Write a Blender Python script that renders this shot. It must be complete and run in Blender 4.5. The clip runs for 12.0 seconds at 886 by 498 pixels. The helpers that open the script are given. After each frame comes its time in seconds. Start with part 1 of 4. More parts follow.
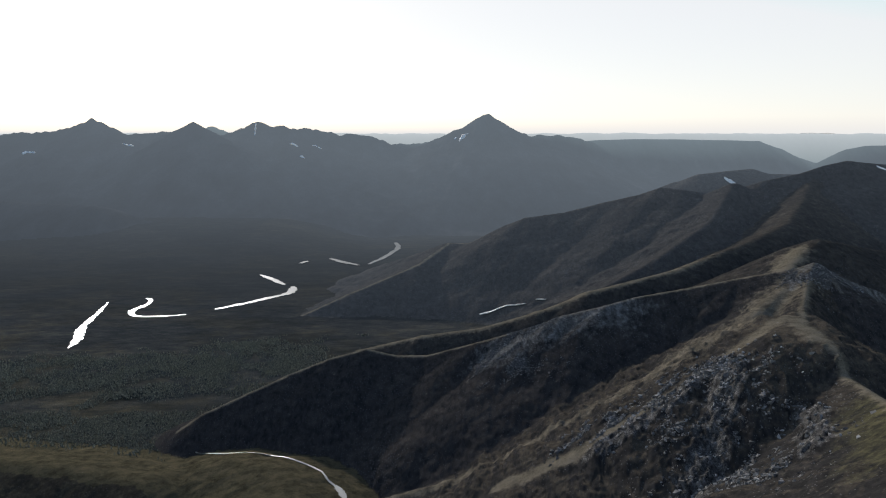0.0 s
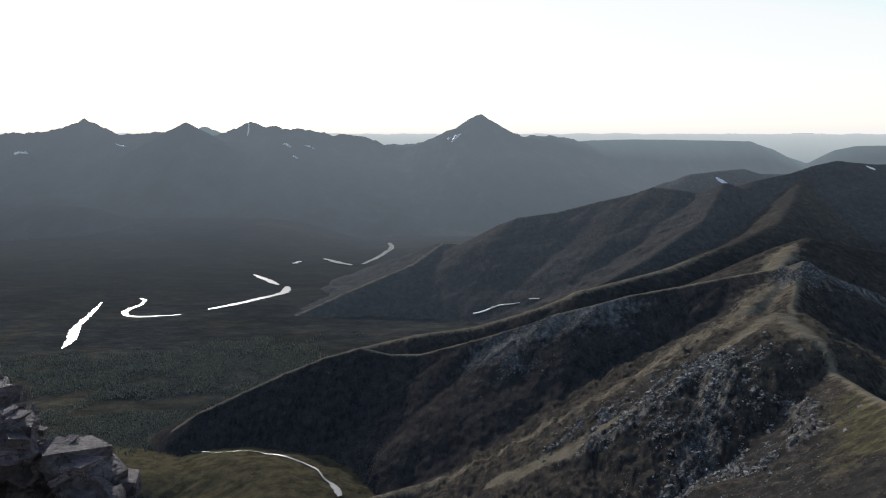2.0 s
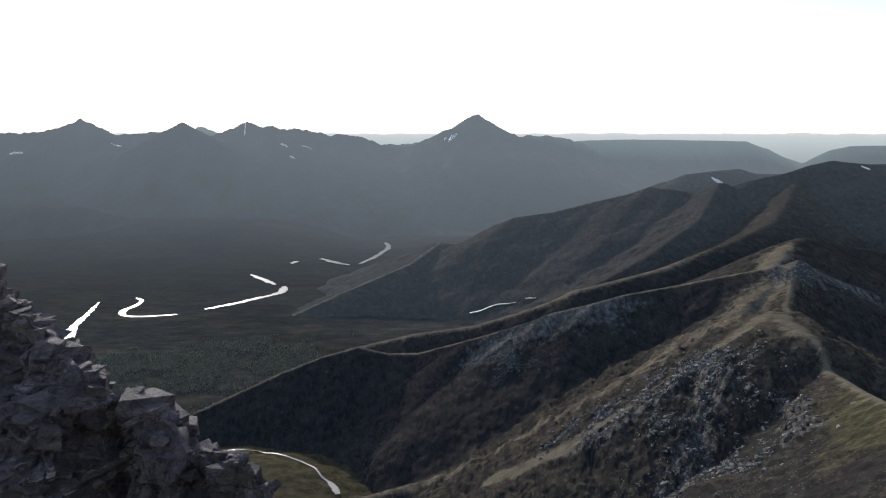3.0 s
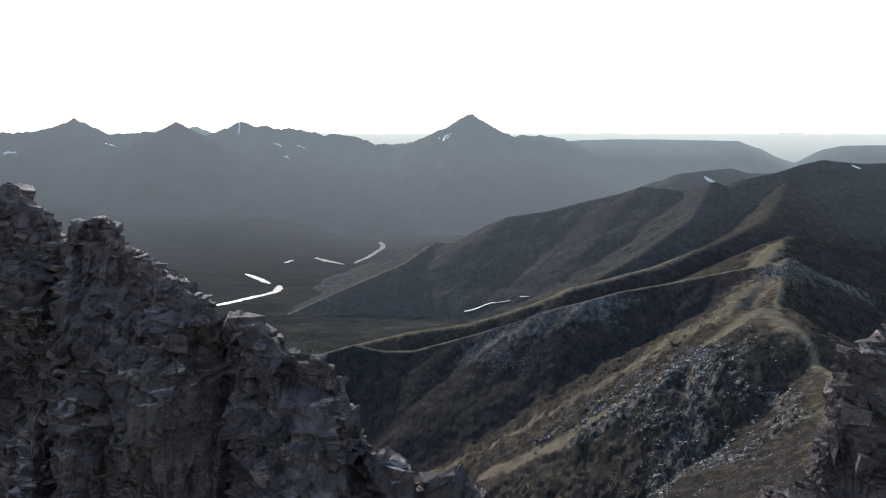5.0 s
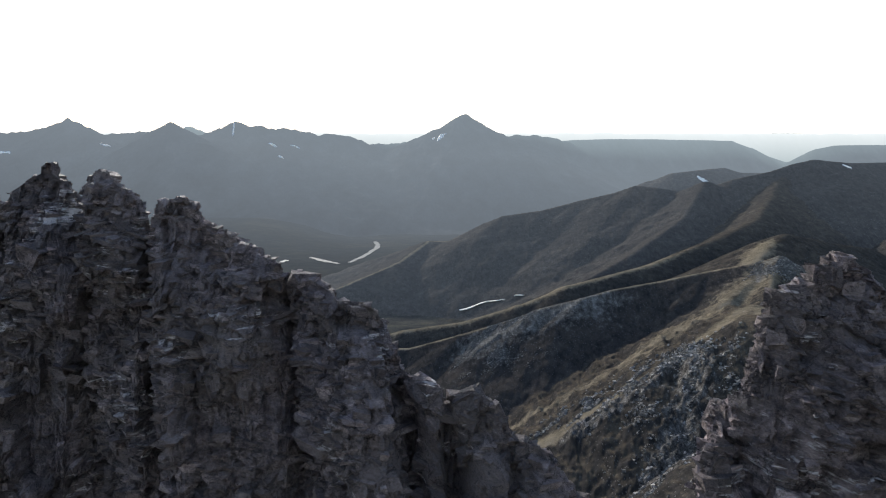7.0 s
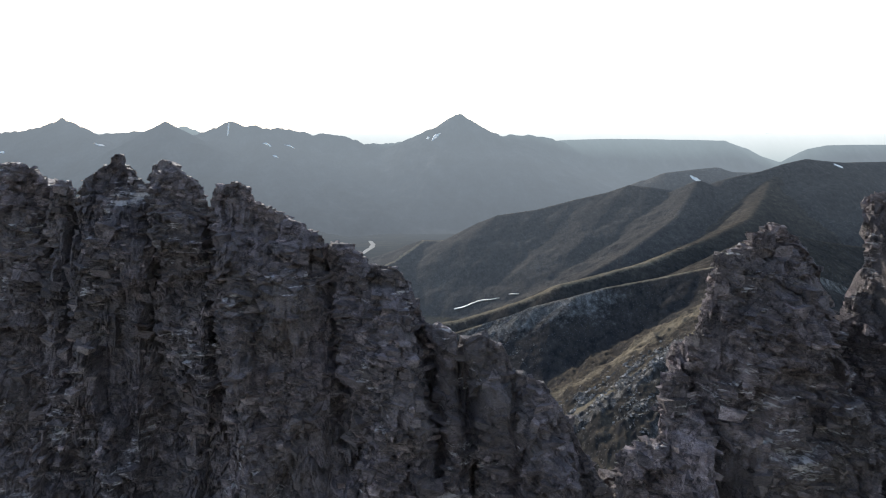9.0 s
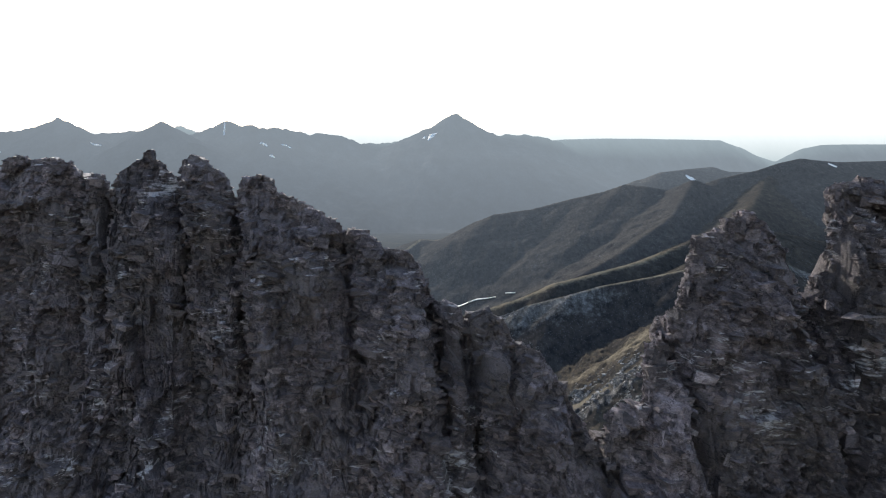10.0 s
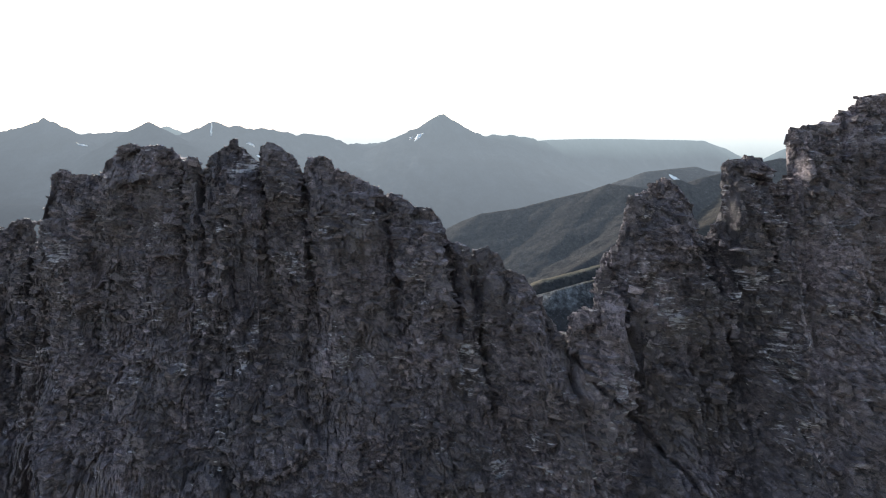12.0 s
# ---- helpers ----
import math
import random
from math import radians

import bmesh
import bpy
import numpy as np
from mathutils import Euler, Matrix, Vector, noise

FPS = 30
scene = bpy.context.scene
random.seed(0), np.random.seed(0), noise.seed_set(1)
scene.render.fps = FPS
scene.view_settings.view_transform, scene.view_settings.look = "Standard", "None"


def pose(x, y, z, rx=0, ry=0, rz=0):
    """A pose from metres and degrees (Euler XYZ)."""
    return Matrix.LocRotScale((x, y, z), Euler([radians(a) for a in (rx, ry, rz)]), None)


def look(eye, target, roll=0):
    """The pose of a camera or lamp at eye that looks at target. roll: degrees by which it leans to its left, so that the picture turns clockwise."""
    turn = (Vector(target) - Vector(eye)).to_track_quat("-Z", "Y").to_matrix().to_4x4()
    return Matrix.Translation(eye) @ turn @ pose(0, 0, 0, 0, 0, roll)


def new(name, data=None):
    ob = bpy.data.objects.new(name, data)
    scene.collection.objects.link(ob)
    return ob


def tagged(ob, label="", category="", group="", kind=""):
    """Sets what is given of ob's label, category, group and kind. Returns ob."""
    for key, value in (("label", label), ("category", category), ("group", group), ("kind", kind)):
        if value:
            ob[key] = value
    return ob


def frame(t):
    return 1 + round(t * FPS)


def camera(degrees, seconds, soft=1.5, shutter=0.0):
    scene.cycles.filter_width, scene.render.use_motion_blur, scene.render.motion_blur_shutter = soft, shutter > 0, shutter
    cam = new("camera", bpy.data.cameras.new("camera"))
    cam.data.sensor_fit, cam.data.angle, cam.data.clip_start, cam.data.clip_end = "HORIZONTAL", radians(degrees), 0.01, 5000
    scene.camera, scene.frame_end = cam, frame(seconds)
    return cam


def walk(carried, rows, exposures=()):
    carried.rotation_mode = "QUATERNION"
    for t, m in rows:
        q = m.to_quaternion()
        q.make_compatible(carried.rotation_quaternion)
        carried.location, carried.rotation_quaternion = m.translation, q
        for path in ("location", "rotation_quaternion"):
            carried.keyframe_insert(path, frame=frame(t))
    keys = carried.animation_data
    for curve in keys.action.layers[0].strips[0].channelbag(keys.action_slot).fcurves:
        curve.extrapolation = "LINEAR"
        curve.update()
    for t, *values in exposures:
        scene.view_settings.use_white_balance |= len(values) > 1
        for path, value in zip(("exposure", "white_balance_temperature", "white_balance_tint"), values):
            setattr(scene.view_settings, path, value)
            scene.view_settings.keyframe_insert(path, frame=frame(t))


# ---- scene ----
# ---------------------------------------------------------------- camera
cam = camera(60.0, 12.0, soft=1.1)
walk(cam, [
    (0, pose(6.28, 26.94, 401.48, 81.40, 0, -3.091)),
    (0.5, pose(5.88, 25.22, 401.39, 81.41, 0, -3.218)),
    (1, pose(5.48, 23.53, 401.29, 81.42, 0, -3.362)),
    (1.5, pose(5.08, 21.79, 401.20, 81.42, 0, -3.482)),
    (2, pose(4.65, 19.97, 401.10, 81.43, 0, -3.618)),
    (2.5, pose(4.20, 18.04, 400.99, 81.44, 0, -3.743)),
    (3, pose(3.73, 16.00, 400.88, 81.44, 0, -3.882)),
    (5, pose(1.63, 7.00, 400.20, 81.43, 0, -4.337)),
    (5.5, pose(1.10, 4.73, 400.11, 81.42, 0, -4.453)),
    (6, pose(0.56, 2.30, 400.07, 81.42, 0, -4.556)),
    (6.5, pose(0.00, 0.00, 400.00, 81.43, 0, -4.674)),
    (7, pose(-0.56, -2.41, 399.91, 81.42, 0, -4.775)),
    (9, pose(-2.68, -12.26, 399.59, 81.41, 0, -5.194)),
    (9.5, pose(-3.23, -14.30, 399.51, 81.41, 0, -5.318)),
    (10, pose(-4.02, -18.24, 399.37, 81.39, 0, -5.481)),
    (10.5, pose(-5.08, -23.17, 399.23, 81.40, 0, -5.682)),
    (11, pose(-6.22, -28.32, 399.00, 81.41, 0, -5.913)),
    (11.5, pose(-7.70, -35.33, 398.76, 81.42, 0, -6.194)),
    (12, pose(-9.28, -43.00, 398.47, 81.43, 0, -6.500)),
], exposures=[(0.0, 0.42, 6300, 12), (3.0, 0.7, 6400, 12), (5.5, 1.1, 6500, 12), (7.0, 1.2, 6500, 12), (9.5, 1.38, 6500, 12), (12.0, 1.5, 6500, 12)])

# ---------------------------------------------------------------- sky and sun
SUN_ELEV, SUN_AZ = 17.5, -18.0          # degrees above the horizon, and right of straight ahead
world = bpy.data.worlds.new("sky")
scene.world = world
world.use_nodes = True
wn = world.node_tree
sky = wn.nodes.new("ShaderNodeTexSky")
sky.sky_type = 'NISHITA'
sky.sun_disc = False
sky.sun_elevation = radians(SUN_ELEV)
sky.sun_rotation = radians(SUN_AZ)
sky.altitude = 900
sky.air_density = 0.9
sky.dust_density = 0.8
sky.ozone_density = 1.0
# dusty air dims and warms the last degrees above the horizon, all the way round
wcoord = wn.nodes.new("ShaderNodeTexCoord")
wsep = wn.nodes.new("ShaderNodeSeparateXYZ")
wn.links.new(wcoord.outputs["Generated"], wsep.inputs[0])
wramp = wn.nodes.new("ShaderNodeValToRGB")
for el, (p, c) in zip((wramp.color_ramp.elements[0], wramp.color_ramp.elements[1], wramp.color_ramp.elements.new(0.03)),
                      ((0.0, (1, 1, 1, 1)), (0.085, (0, 0, 0, 1)), (0.02, (0.85, 0.85, 0.85, 1)))):
    el.position, el.color = p, c
wn.links.new(wsep.outputs[2], wramp.inputs[0])
wmix = wn.nodes.new("ShaderNodeMix")
wmix.data_type, wmix.blend_type = 'RGBA', 'DARKEN'
wn.links.new(wramp.outputs[0], wmix.inputs[0])
pale = wn.nodes.new("ShaderNodeHueSaturation")      # a milky, dust-laden sky
pale.inputs["Saturation"].default_value = 0.95
wn.links.new(sky.outputs[0], pale.inputs["Color"])
wn.links.new(pale.outputs[0], wmix.inputs[6])
wmix.inputs[7].default_value = (4.3, 4.2, 3.95, 1)
wn.links.new(wmix.outputs[2], wn.nodes["Background"].inputs[0])
wn.nodes["Background"].inputs[1].default_value = 0.15

sun_data = bpy.data.lights.new("sun", 'SUN')
sun_data.energy = 2.2
sun_data.angle = radians(0.8)
sun_data.color = (1.0, 0.96, 0.90)
sun = new("sun", sun_data)
sx, sy = math.sin(radians(SUN_AZ)), math.cos(radians(SUN_AZ))
sun.matrix_world = look((sx * 100, sy * 100, 900), (0, 0, 900 - 100 * math.tan(radians(SUN_ELEV))))


# ---------------------------------------------------------------- noise on arrays
def _hash(ix, iy, iz, seed):
    h = (ix.astype(np.int64) * 374761393 + iy.astype(np.int64) * 668265263
         + iz.astype(np.int64) * 2147483647 + seed * 974634621) & 0xFFFFFFFF
    h = ((h ^ (h >> 13)) * 1274126177) & 0xFFFFFFFF
    h = ((h ^ (h >> 16)) * 2246822519) & 0xFFFFFFFF
    return (h ^ (h >> 15)) & 0xFFFFFFFF


def rnd(ix, iy, iz, seed):
    return _hash(ix, iy, iz, seed).astype(np.float64) / 4294967296.0


def noise2(x, y, seed=0):
    """Smooth gradient noise of arrays, about -1 to 1."""
    x0, y0 = np.floor(x), np.floor(y)
    fx, fy = x - x0, y - y0
    z0 = np.zeros_like(x0)
    u = fx * fx * fx * (fx * (fx * 6 - 15) + 10)
    v = fy * fy * fy * (fy * (fy * 6 - 15) + 10)

    def g(dx, dy):
        a = rnd(x0 + dx, y0 + dy, z0, seed) * 2 * math.pi
        return np.cos(a) * (fx - dx) + np.sin(a) * (fy - dy)
    lo = g(0, 0) * (1 - u) + g(1, 0) * u
    hi = g(0, 1) * (1 - u) + g(1, 1) * u
    return (lo * (1 - v) + hi * v) * 1.5


def fbm(x, y, octaves, seed=0, gain=0.5):
    out, a, f = 0.0, 1.0, 1.0
    for k in range(octaves):
        out = out + a * noise2(x * f + 17.3 * k, y * f - 9.1 * k, seed + k)
        a, f = a * gain, f * 2.03
    return out


def ridged(x, y, octaves, seed=0, gain=0.5):
    out, a, f = 0.0, 1.0, 1.0
    for k in range(octaves):
        out = out + a * (1 - 2 * np.abs(noise2(x * f + 5.7 * k, y * f + 3.3 * k, seed + k)))
        a, f = a * gain, f * 2.1
    return out


def smooth(e0, e1, x):
    t = np.clip((x - e0) / (e1 - e0), 0, 1)
    return t * t * (3 - 2 * t)


# ---------------------------------------------------------------- materials
def material(name, rough=0.9):
    m = bpy.data.materials.new(name)
    m.use_nodes = True
    b = m.node_tree.nodes["Principled BSDF"]
    b.inputs["Roughness"].default_value = rough
    return m, m.node_tree, b


def node(nt, kind, **inputs):
    n = nt.nodes.new(kind)
    for k, v in inputs.items():
        n.inputs[k].default_value = v
    return n


def link(nt, a, b):
    nt.links.new(a, b)


def tex_noise(nt, vec, scale, detail=6.0, rough=0.6):
    n = node(nt, "ShaderNodeTexNoise", Scale=scale, Detail=detail, Roughness=rough)
    link(nt, vec, n.inputs["Vector"])
    return n.outputs["Fac"]


def ramp(nt, fac, *stops):
    r = nt.nodes.new("ShaderNodeValToRGB")
    els = r.color_ramp.elements
    while len(els) < len(stops):
        els.new(0.5)
    for e, (p, c) in zip(els, stops):
        e.position = p
        e.color = (*c, 1) if len(c) == 3 else c
    link(nt, fac, r.inputs[0])
    return r.outputs[0]


def mix(nt, fac, a, b, how='MIX'):
    n = nt.nodes.new("ShaderNodeMix")
    n.data_type, n.blend_type = 'RGBA', how
    for sock, v in ((n.inputs[0], fac), (n.inputs[6], a), (n.inputs[7], b)):
        if isinstance(v, (int, float)):
            sock.default_value = v
        elif isinstance(v, tuple):
            sock.default_value = (*v, 1)
        else:
            link(nt, v, sock)
    return n.outputs[2]


def math_node(nt, op, a, b=0.0):
    n = nt.nodes.new("ShaderNodeMath")
    n.operation = op
    for sock, v in zip(n.inputs, (a, b)):
        if isinstance(v, (int, float)):
            sock.default_value = v
        else:
            link(nt, v, sock)
    return n.outputs[0]


def bump(nt, bsdf, height, strength, distance):
    n = node(nt, "ShaderNodeBump", Strength=strength, Distance=distance)
    link(nt, height, n.inputs["Height"])
    link(nt, n.outputs[0], bsdf.inputs["Normal"])


def haze_emission(nt, b, pos):
    """Haze painted as emission: zero over the near valley, growing with distance behind it."""
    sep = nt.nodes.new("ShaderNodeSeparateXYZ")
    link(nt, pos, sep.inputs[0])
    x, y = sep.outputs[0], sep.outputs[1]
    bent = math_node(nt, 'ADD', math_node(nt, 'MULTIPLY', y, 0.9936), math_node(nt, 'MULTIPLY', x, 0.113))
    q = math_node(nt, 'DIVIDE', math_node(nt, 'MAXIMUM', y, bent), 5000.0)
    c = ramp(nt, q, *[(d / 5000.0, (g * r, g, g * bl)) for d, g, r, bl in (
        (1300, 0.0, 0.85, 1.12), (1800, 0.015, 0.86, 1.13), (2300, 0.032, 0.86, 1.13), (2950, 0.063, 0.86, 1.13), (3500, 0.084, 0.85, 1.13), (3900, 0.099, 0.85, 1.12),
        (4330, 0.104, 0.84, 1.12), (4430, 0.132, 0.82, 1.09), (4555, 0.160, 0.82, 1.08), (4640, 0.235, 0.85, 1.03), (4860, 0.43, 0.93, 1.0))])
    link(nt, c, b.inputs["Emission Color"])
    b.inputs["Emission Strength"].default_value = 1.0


def far_material(name):
    """Bare far slopes, only large gullies showing: dark base colour, haze painted as emission."""
    m, nt, b = material(name, 0.95)
    b.inputs["Specular IOR Level"].default_value = 0.0
    pos = nt.nodes.new("ShaderNodeNewGeometry").outputs["Position"]
    mp = node(nt, "ShaderNodeMapping", Scale=(1, 0.5, 0.35))
    link(nt, pos, mp.inputs["Vector"])
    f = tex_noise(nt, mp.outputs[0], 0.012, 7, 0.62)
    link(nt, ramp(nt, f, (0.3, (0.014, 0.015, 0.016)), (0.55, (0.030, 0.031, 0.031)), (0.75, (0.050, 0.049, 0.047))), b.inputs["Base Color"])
    haze_emission(nt, b, pos)
    return m


def attribute(nt, name):
    n = nt.nodes.new("ShaderNodeAttribute")
    n.attribute_name = name
    return n.outputs["Fac"]


def land_material(name, heath, scree, olive=(0.085, 0.078, 0.040), far=False):
    """Mountain land: brown heath and dark scree, with dry turf, talus, bare rock and green meadow where their covers lie."""
    m, nt, b = material(name, 0.95)
    b.inputs["Specular IOR Level"].default_value = 0.0
    geo = nt.nodes.new("ShaderNodeNewGeometry")
    pos = geo.outputs["Position"]
    sep = nt.nodes.new("ShaderNodeSeparateXYZ")
    link(nt, geo.outputs["Normal"], sep.inputs[0])
    mp = node(nt, "ShaderNodeMapping", Rotation=(0, 0, 0.6), Scale=(1.0, 0.5, 0.4))
    link(nt, pos, mp.inputs["Vector"])
    big = tex_noise(nt, pos, 0.012, 5)
    mid = tex_noise(nt, pos, 0.075, 7, 0.66)
    streak = tex_noise(nt, mp.outputs[0], 0.22, 8, 0.7)
    fine = tex_noise(nt, pos, 0.8, 6, 0.72)
    patch = math_node(nt, 'MULTIPLY', math_node(nt, 'SUBTRACT', math_node(nt, 'ADD', mid, streak), 1.0), 1.1)

    def cover(fac, edge=0.25):
        """A cover's ragged edge: its mask broken up by the patches."""
        v = math_node(nt, 'ADD', fac, patch)
        return ramp(nt, v, (0.5 - edge, (0, 0, 0)), (0.5 + edge, (1, 1, 1)))

    dark = ramp(nt, streak, (0.32, tuple(c * 0.6 for c in scree)), (0.5, scree), (0.68, tuple(c * 1.5 for c in scree)))
    brown = ramp(nt, math_node(nt, 'ADD', math_node(nt, 'MULTIPLY', fine, 0.5), math_node(nt, 'MULTIPLY', mid, 0.5)),
                 (0.36, tuple(c * 0.55 for c in heath)), (0.5, heath), (0.64, tuple(c * 1.5 for c in heath)))
    flatness = math_node(nt, 'ADD', math_node(nt, 'MULTIPLY', math_node(nt, 'SUBTRACT', sep.outputs[2], 0.86), 3.0), math_node(nt, 'MULTIPLY', big, 0.9))
    col = mix(nt, cover(flatness, 0.35), dark, brown)
    # scattered stones
    vo = node(nt, "ShaderNodeTexVoronoi", Scale=0.55)
    link(nt, mp.outputs[0], vo.inputs["Vector"])
    dots = ramp(nt, math_node(nt, 'ADD', vo.outputs["Distance"], math_node(nt, 'MULTIPLY', math_node(nt, 'SUBTRACT', 1.0, big), 0.45)), (0.34, (1, 1, 1)), (0.42, (0, 0, 0)))
    col = mix(nt, dots, col, tuple(c * 2.6 + 0.02 for c in scree))
    meadow = ramp(nt, math_node(nt, 'ADD', math_node(nt, 'MULTIPLY', mid, 0.6), math_node(nt, 'MULTIPLY', fine, 0.4)),
                  (0.38, tuple(c * 0.5 for c in olive)), (0.5, olive), (0.63, (olive[0] * 1.7, olive[1] * 1.55, olive[2] * 1.5)))
    col = mix(nt, cover(attribute(nt, "meadow")), col, meadow)
    turf = ramp(nt, math_node(nt, 'ADD', math_node(nt, 'MULTIPLY', fine, 0.6), math_node(nt, 'MULTIPLY', mid, 0.4)),
                (0.36, (0.090, 0.074, 0.050)), (0.5, (0.165, 0.136, 0.094)), (0.64, (0.24, 0.20, 0.145)))
    col = mix(nt, cover(attribute(nt, "turf")), col, turf)
    talus = ramp(nt, math_node(nt, 'ADD', math_node(nt, 'MULTIPLY', fine, 0.55), math_node(nt, 'MULTIPLY', streak, 0.45)),
                 (0.38, (0.050, 0.047, 0.042)), (0.5, (0.120, 0.112, 0.101)), (0.62, (0.26, 0.245, 0.225)))
    col = mix(nt, cover(attribute(nt, "talus")), col, talus)
    rock = ramp(nt, math_node(nt, 'ADD', math_node(nt, 'MULTIPLY', fine, 0.45), math_node(nt, 'MULTIPLY', streak, 0.55)),
                (0.40, (0.024, 0.022, 0.020)), (0.5, (0.080, 0.073, 0.064)), (0.58, (0.18, 0.165, 0.145)), (0.67, (0.50, 0.465, 0.42)))
    col = mix(nt, cover(attribute(nt, "rock"), 0.15), col, rock)
    link(nt, col, b.inputs["Base Color"])
    bump(nt, b, math_node(nt, 'ADD', math_node(nt, 'MULTIPLY', streak, 1.3), fine), 0.6, 1.1)
    # land beyond 1300 m: haze painted in as emission
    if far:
        haze_emission(nt, b, pos)
    return m


def floor_material(name="valley_tundra"):
    """Valley tundra: dark shrub, olive-grey moss and paler gravel in drawn-out patches."""
    m, nt, b = material(name, 0.95)
    b.inputs["Specular IOR Level"].default_value = 0.0
    geo = nt.nodes.new("ShaderNodeNewGeometry")
    pos = geo.outputs["Position"]
    mp = node(nt, "ShaderNodeMapping", Rotation=(0, 0, 0.5), Scale=(0.5, 1, 1))
    link(nt, pos, mp.inputs["Vector"])
    big = tex_noise(nt, mp.outputs[0], 0.006, 9, 0.72)
    mid = tex_noise(nt, mp.outputs[0], 0.045, 9, 0.75)
    fine = tex_noise(nt, pos, 0.5, 6, 0.75)
    f = math_node(nt, 'ADD', math_node(nt, 'MULTIPLY', big, 0.5), math_node(nt, 'MULTIPLY', mid, 0.5))
    col = ramp(nt, f, (0.38, (0.021, 0.023, 0.022)), (0.47, (0.040, 0.042, 0.040)), (0.54, (0.066, 0.064, 0.056)), (0.63, (0.125, 0.112, 0.084)))
    grain = ramp(nt, fine, (0.3, (0.5, 0.5, 0.5)), (0.7, (1.5, 1.5, 1.5)))
    heath = ramp(nt, tex_noise(nt, pos, 0.0035, 7, 0.7), (0.46, (1, 1, 1)), (0.58, (1.22, 1.08, 0.86)))
    col = mix(nt, 1.0, col, heath, 'MULTIPLY')
    # shade put in the colour: floor darkens towards the valley's shaded, hazy far side
    sep = nt.nodes.new("ShaderNodeSeparateXYZ")
    link(nt, pos, sep.inputs[0])
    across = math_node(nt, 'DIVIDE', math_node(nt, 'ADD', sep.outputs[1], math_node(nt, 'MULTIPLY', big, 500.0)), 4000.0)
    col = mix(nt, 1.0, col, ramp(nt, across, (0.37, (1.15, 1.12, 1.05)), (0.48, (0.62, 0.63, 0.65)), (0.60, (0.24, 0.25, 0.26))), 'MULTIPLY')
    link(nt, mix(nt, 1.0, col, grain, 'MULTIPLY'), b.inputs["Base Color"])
    bump(nt, b, math_node(nt, 'ADD', math_node(nt, 'MULTIPLY', mid, 3.0), fine), 0.6, 1.5)
    # the floor's distant part glows too, in place of haze
    haze_emission(nt, b, pos)
    return m


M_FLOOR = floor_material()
M_HOME = land_material("heath_and_rock", (0.080, 0.065, 0.047), (0.036, 0.033, 0.030))
M_SCREE = land_material("dark_scree", (0.056, 0.048, 0.041), (0.033, 0.031, 0.030))
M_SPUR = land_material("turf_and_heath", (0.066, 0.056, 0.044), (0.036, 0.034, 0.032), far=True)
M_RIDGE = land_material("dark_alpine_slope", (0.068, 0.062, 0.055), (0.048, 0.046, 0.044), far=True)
M_MEADOW = land_material("olive_meadow", (0.046, 0.039, 0.028), (0.030, 0.027, 0.022), (0.084, 0.071, 0.041))
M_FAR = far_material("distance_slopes")


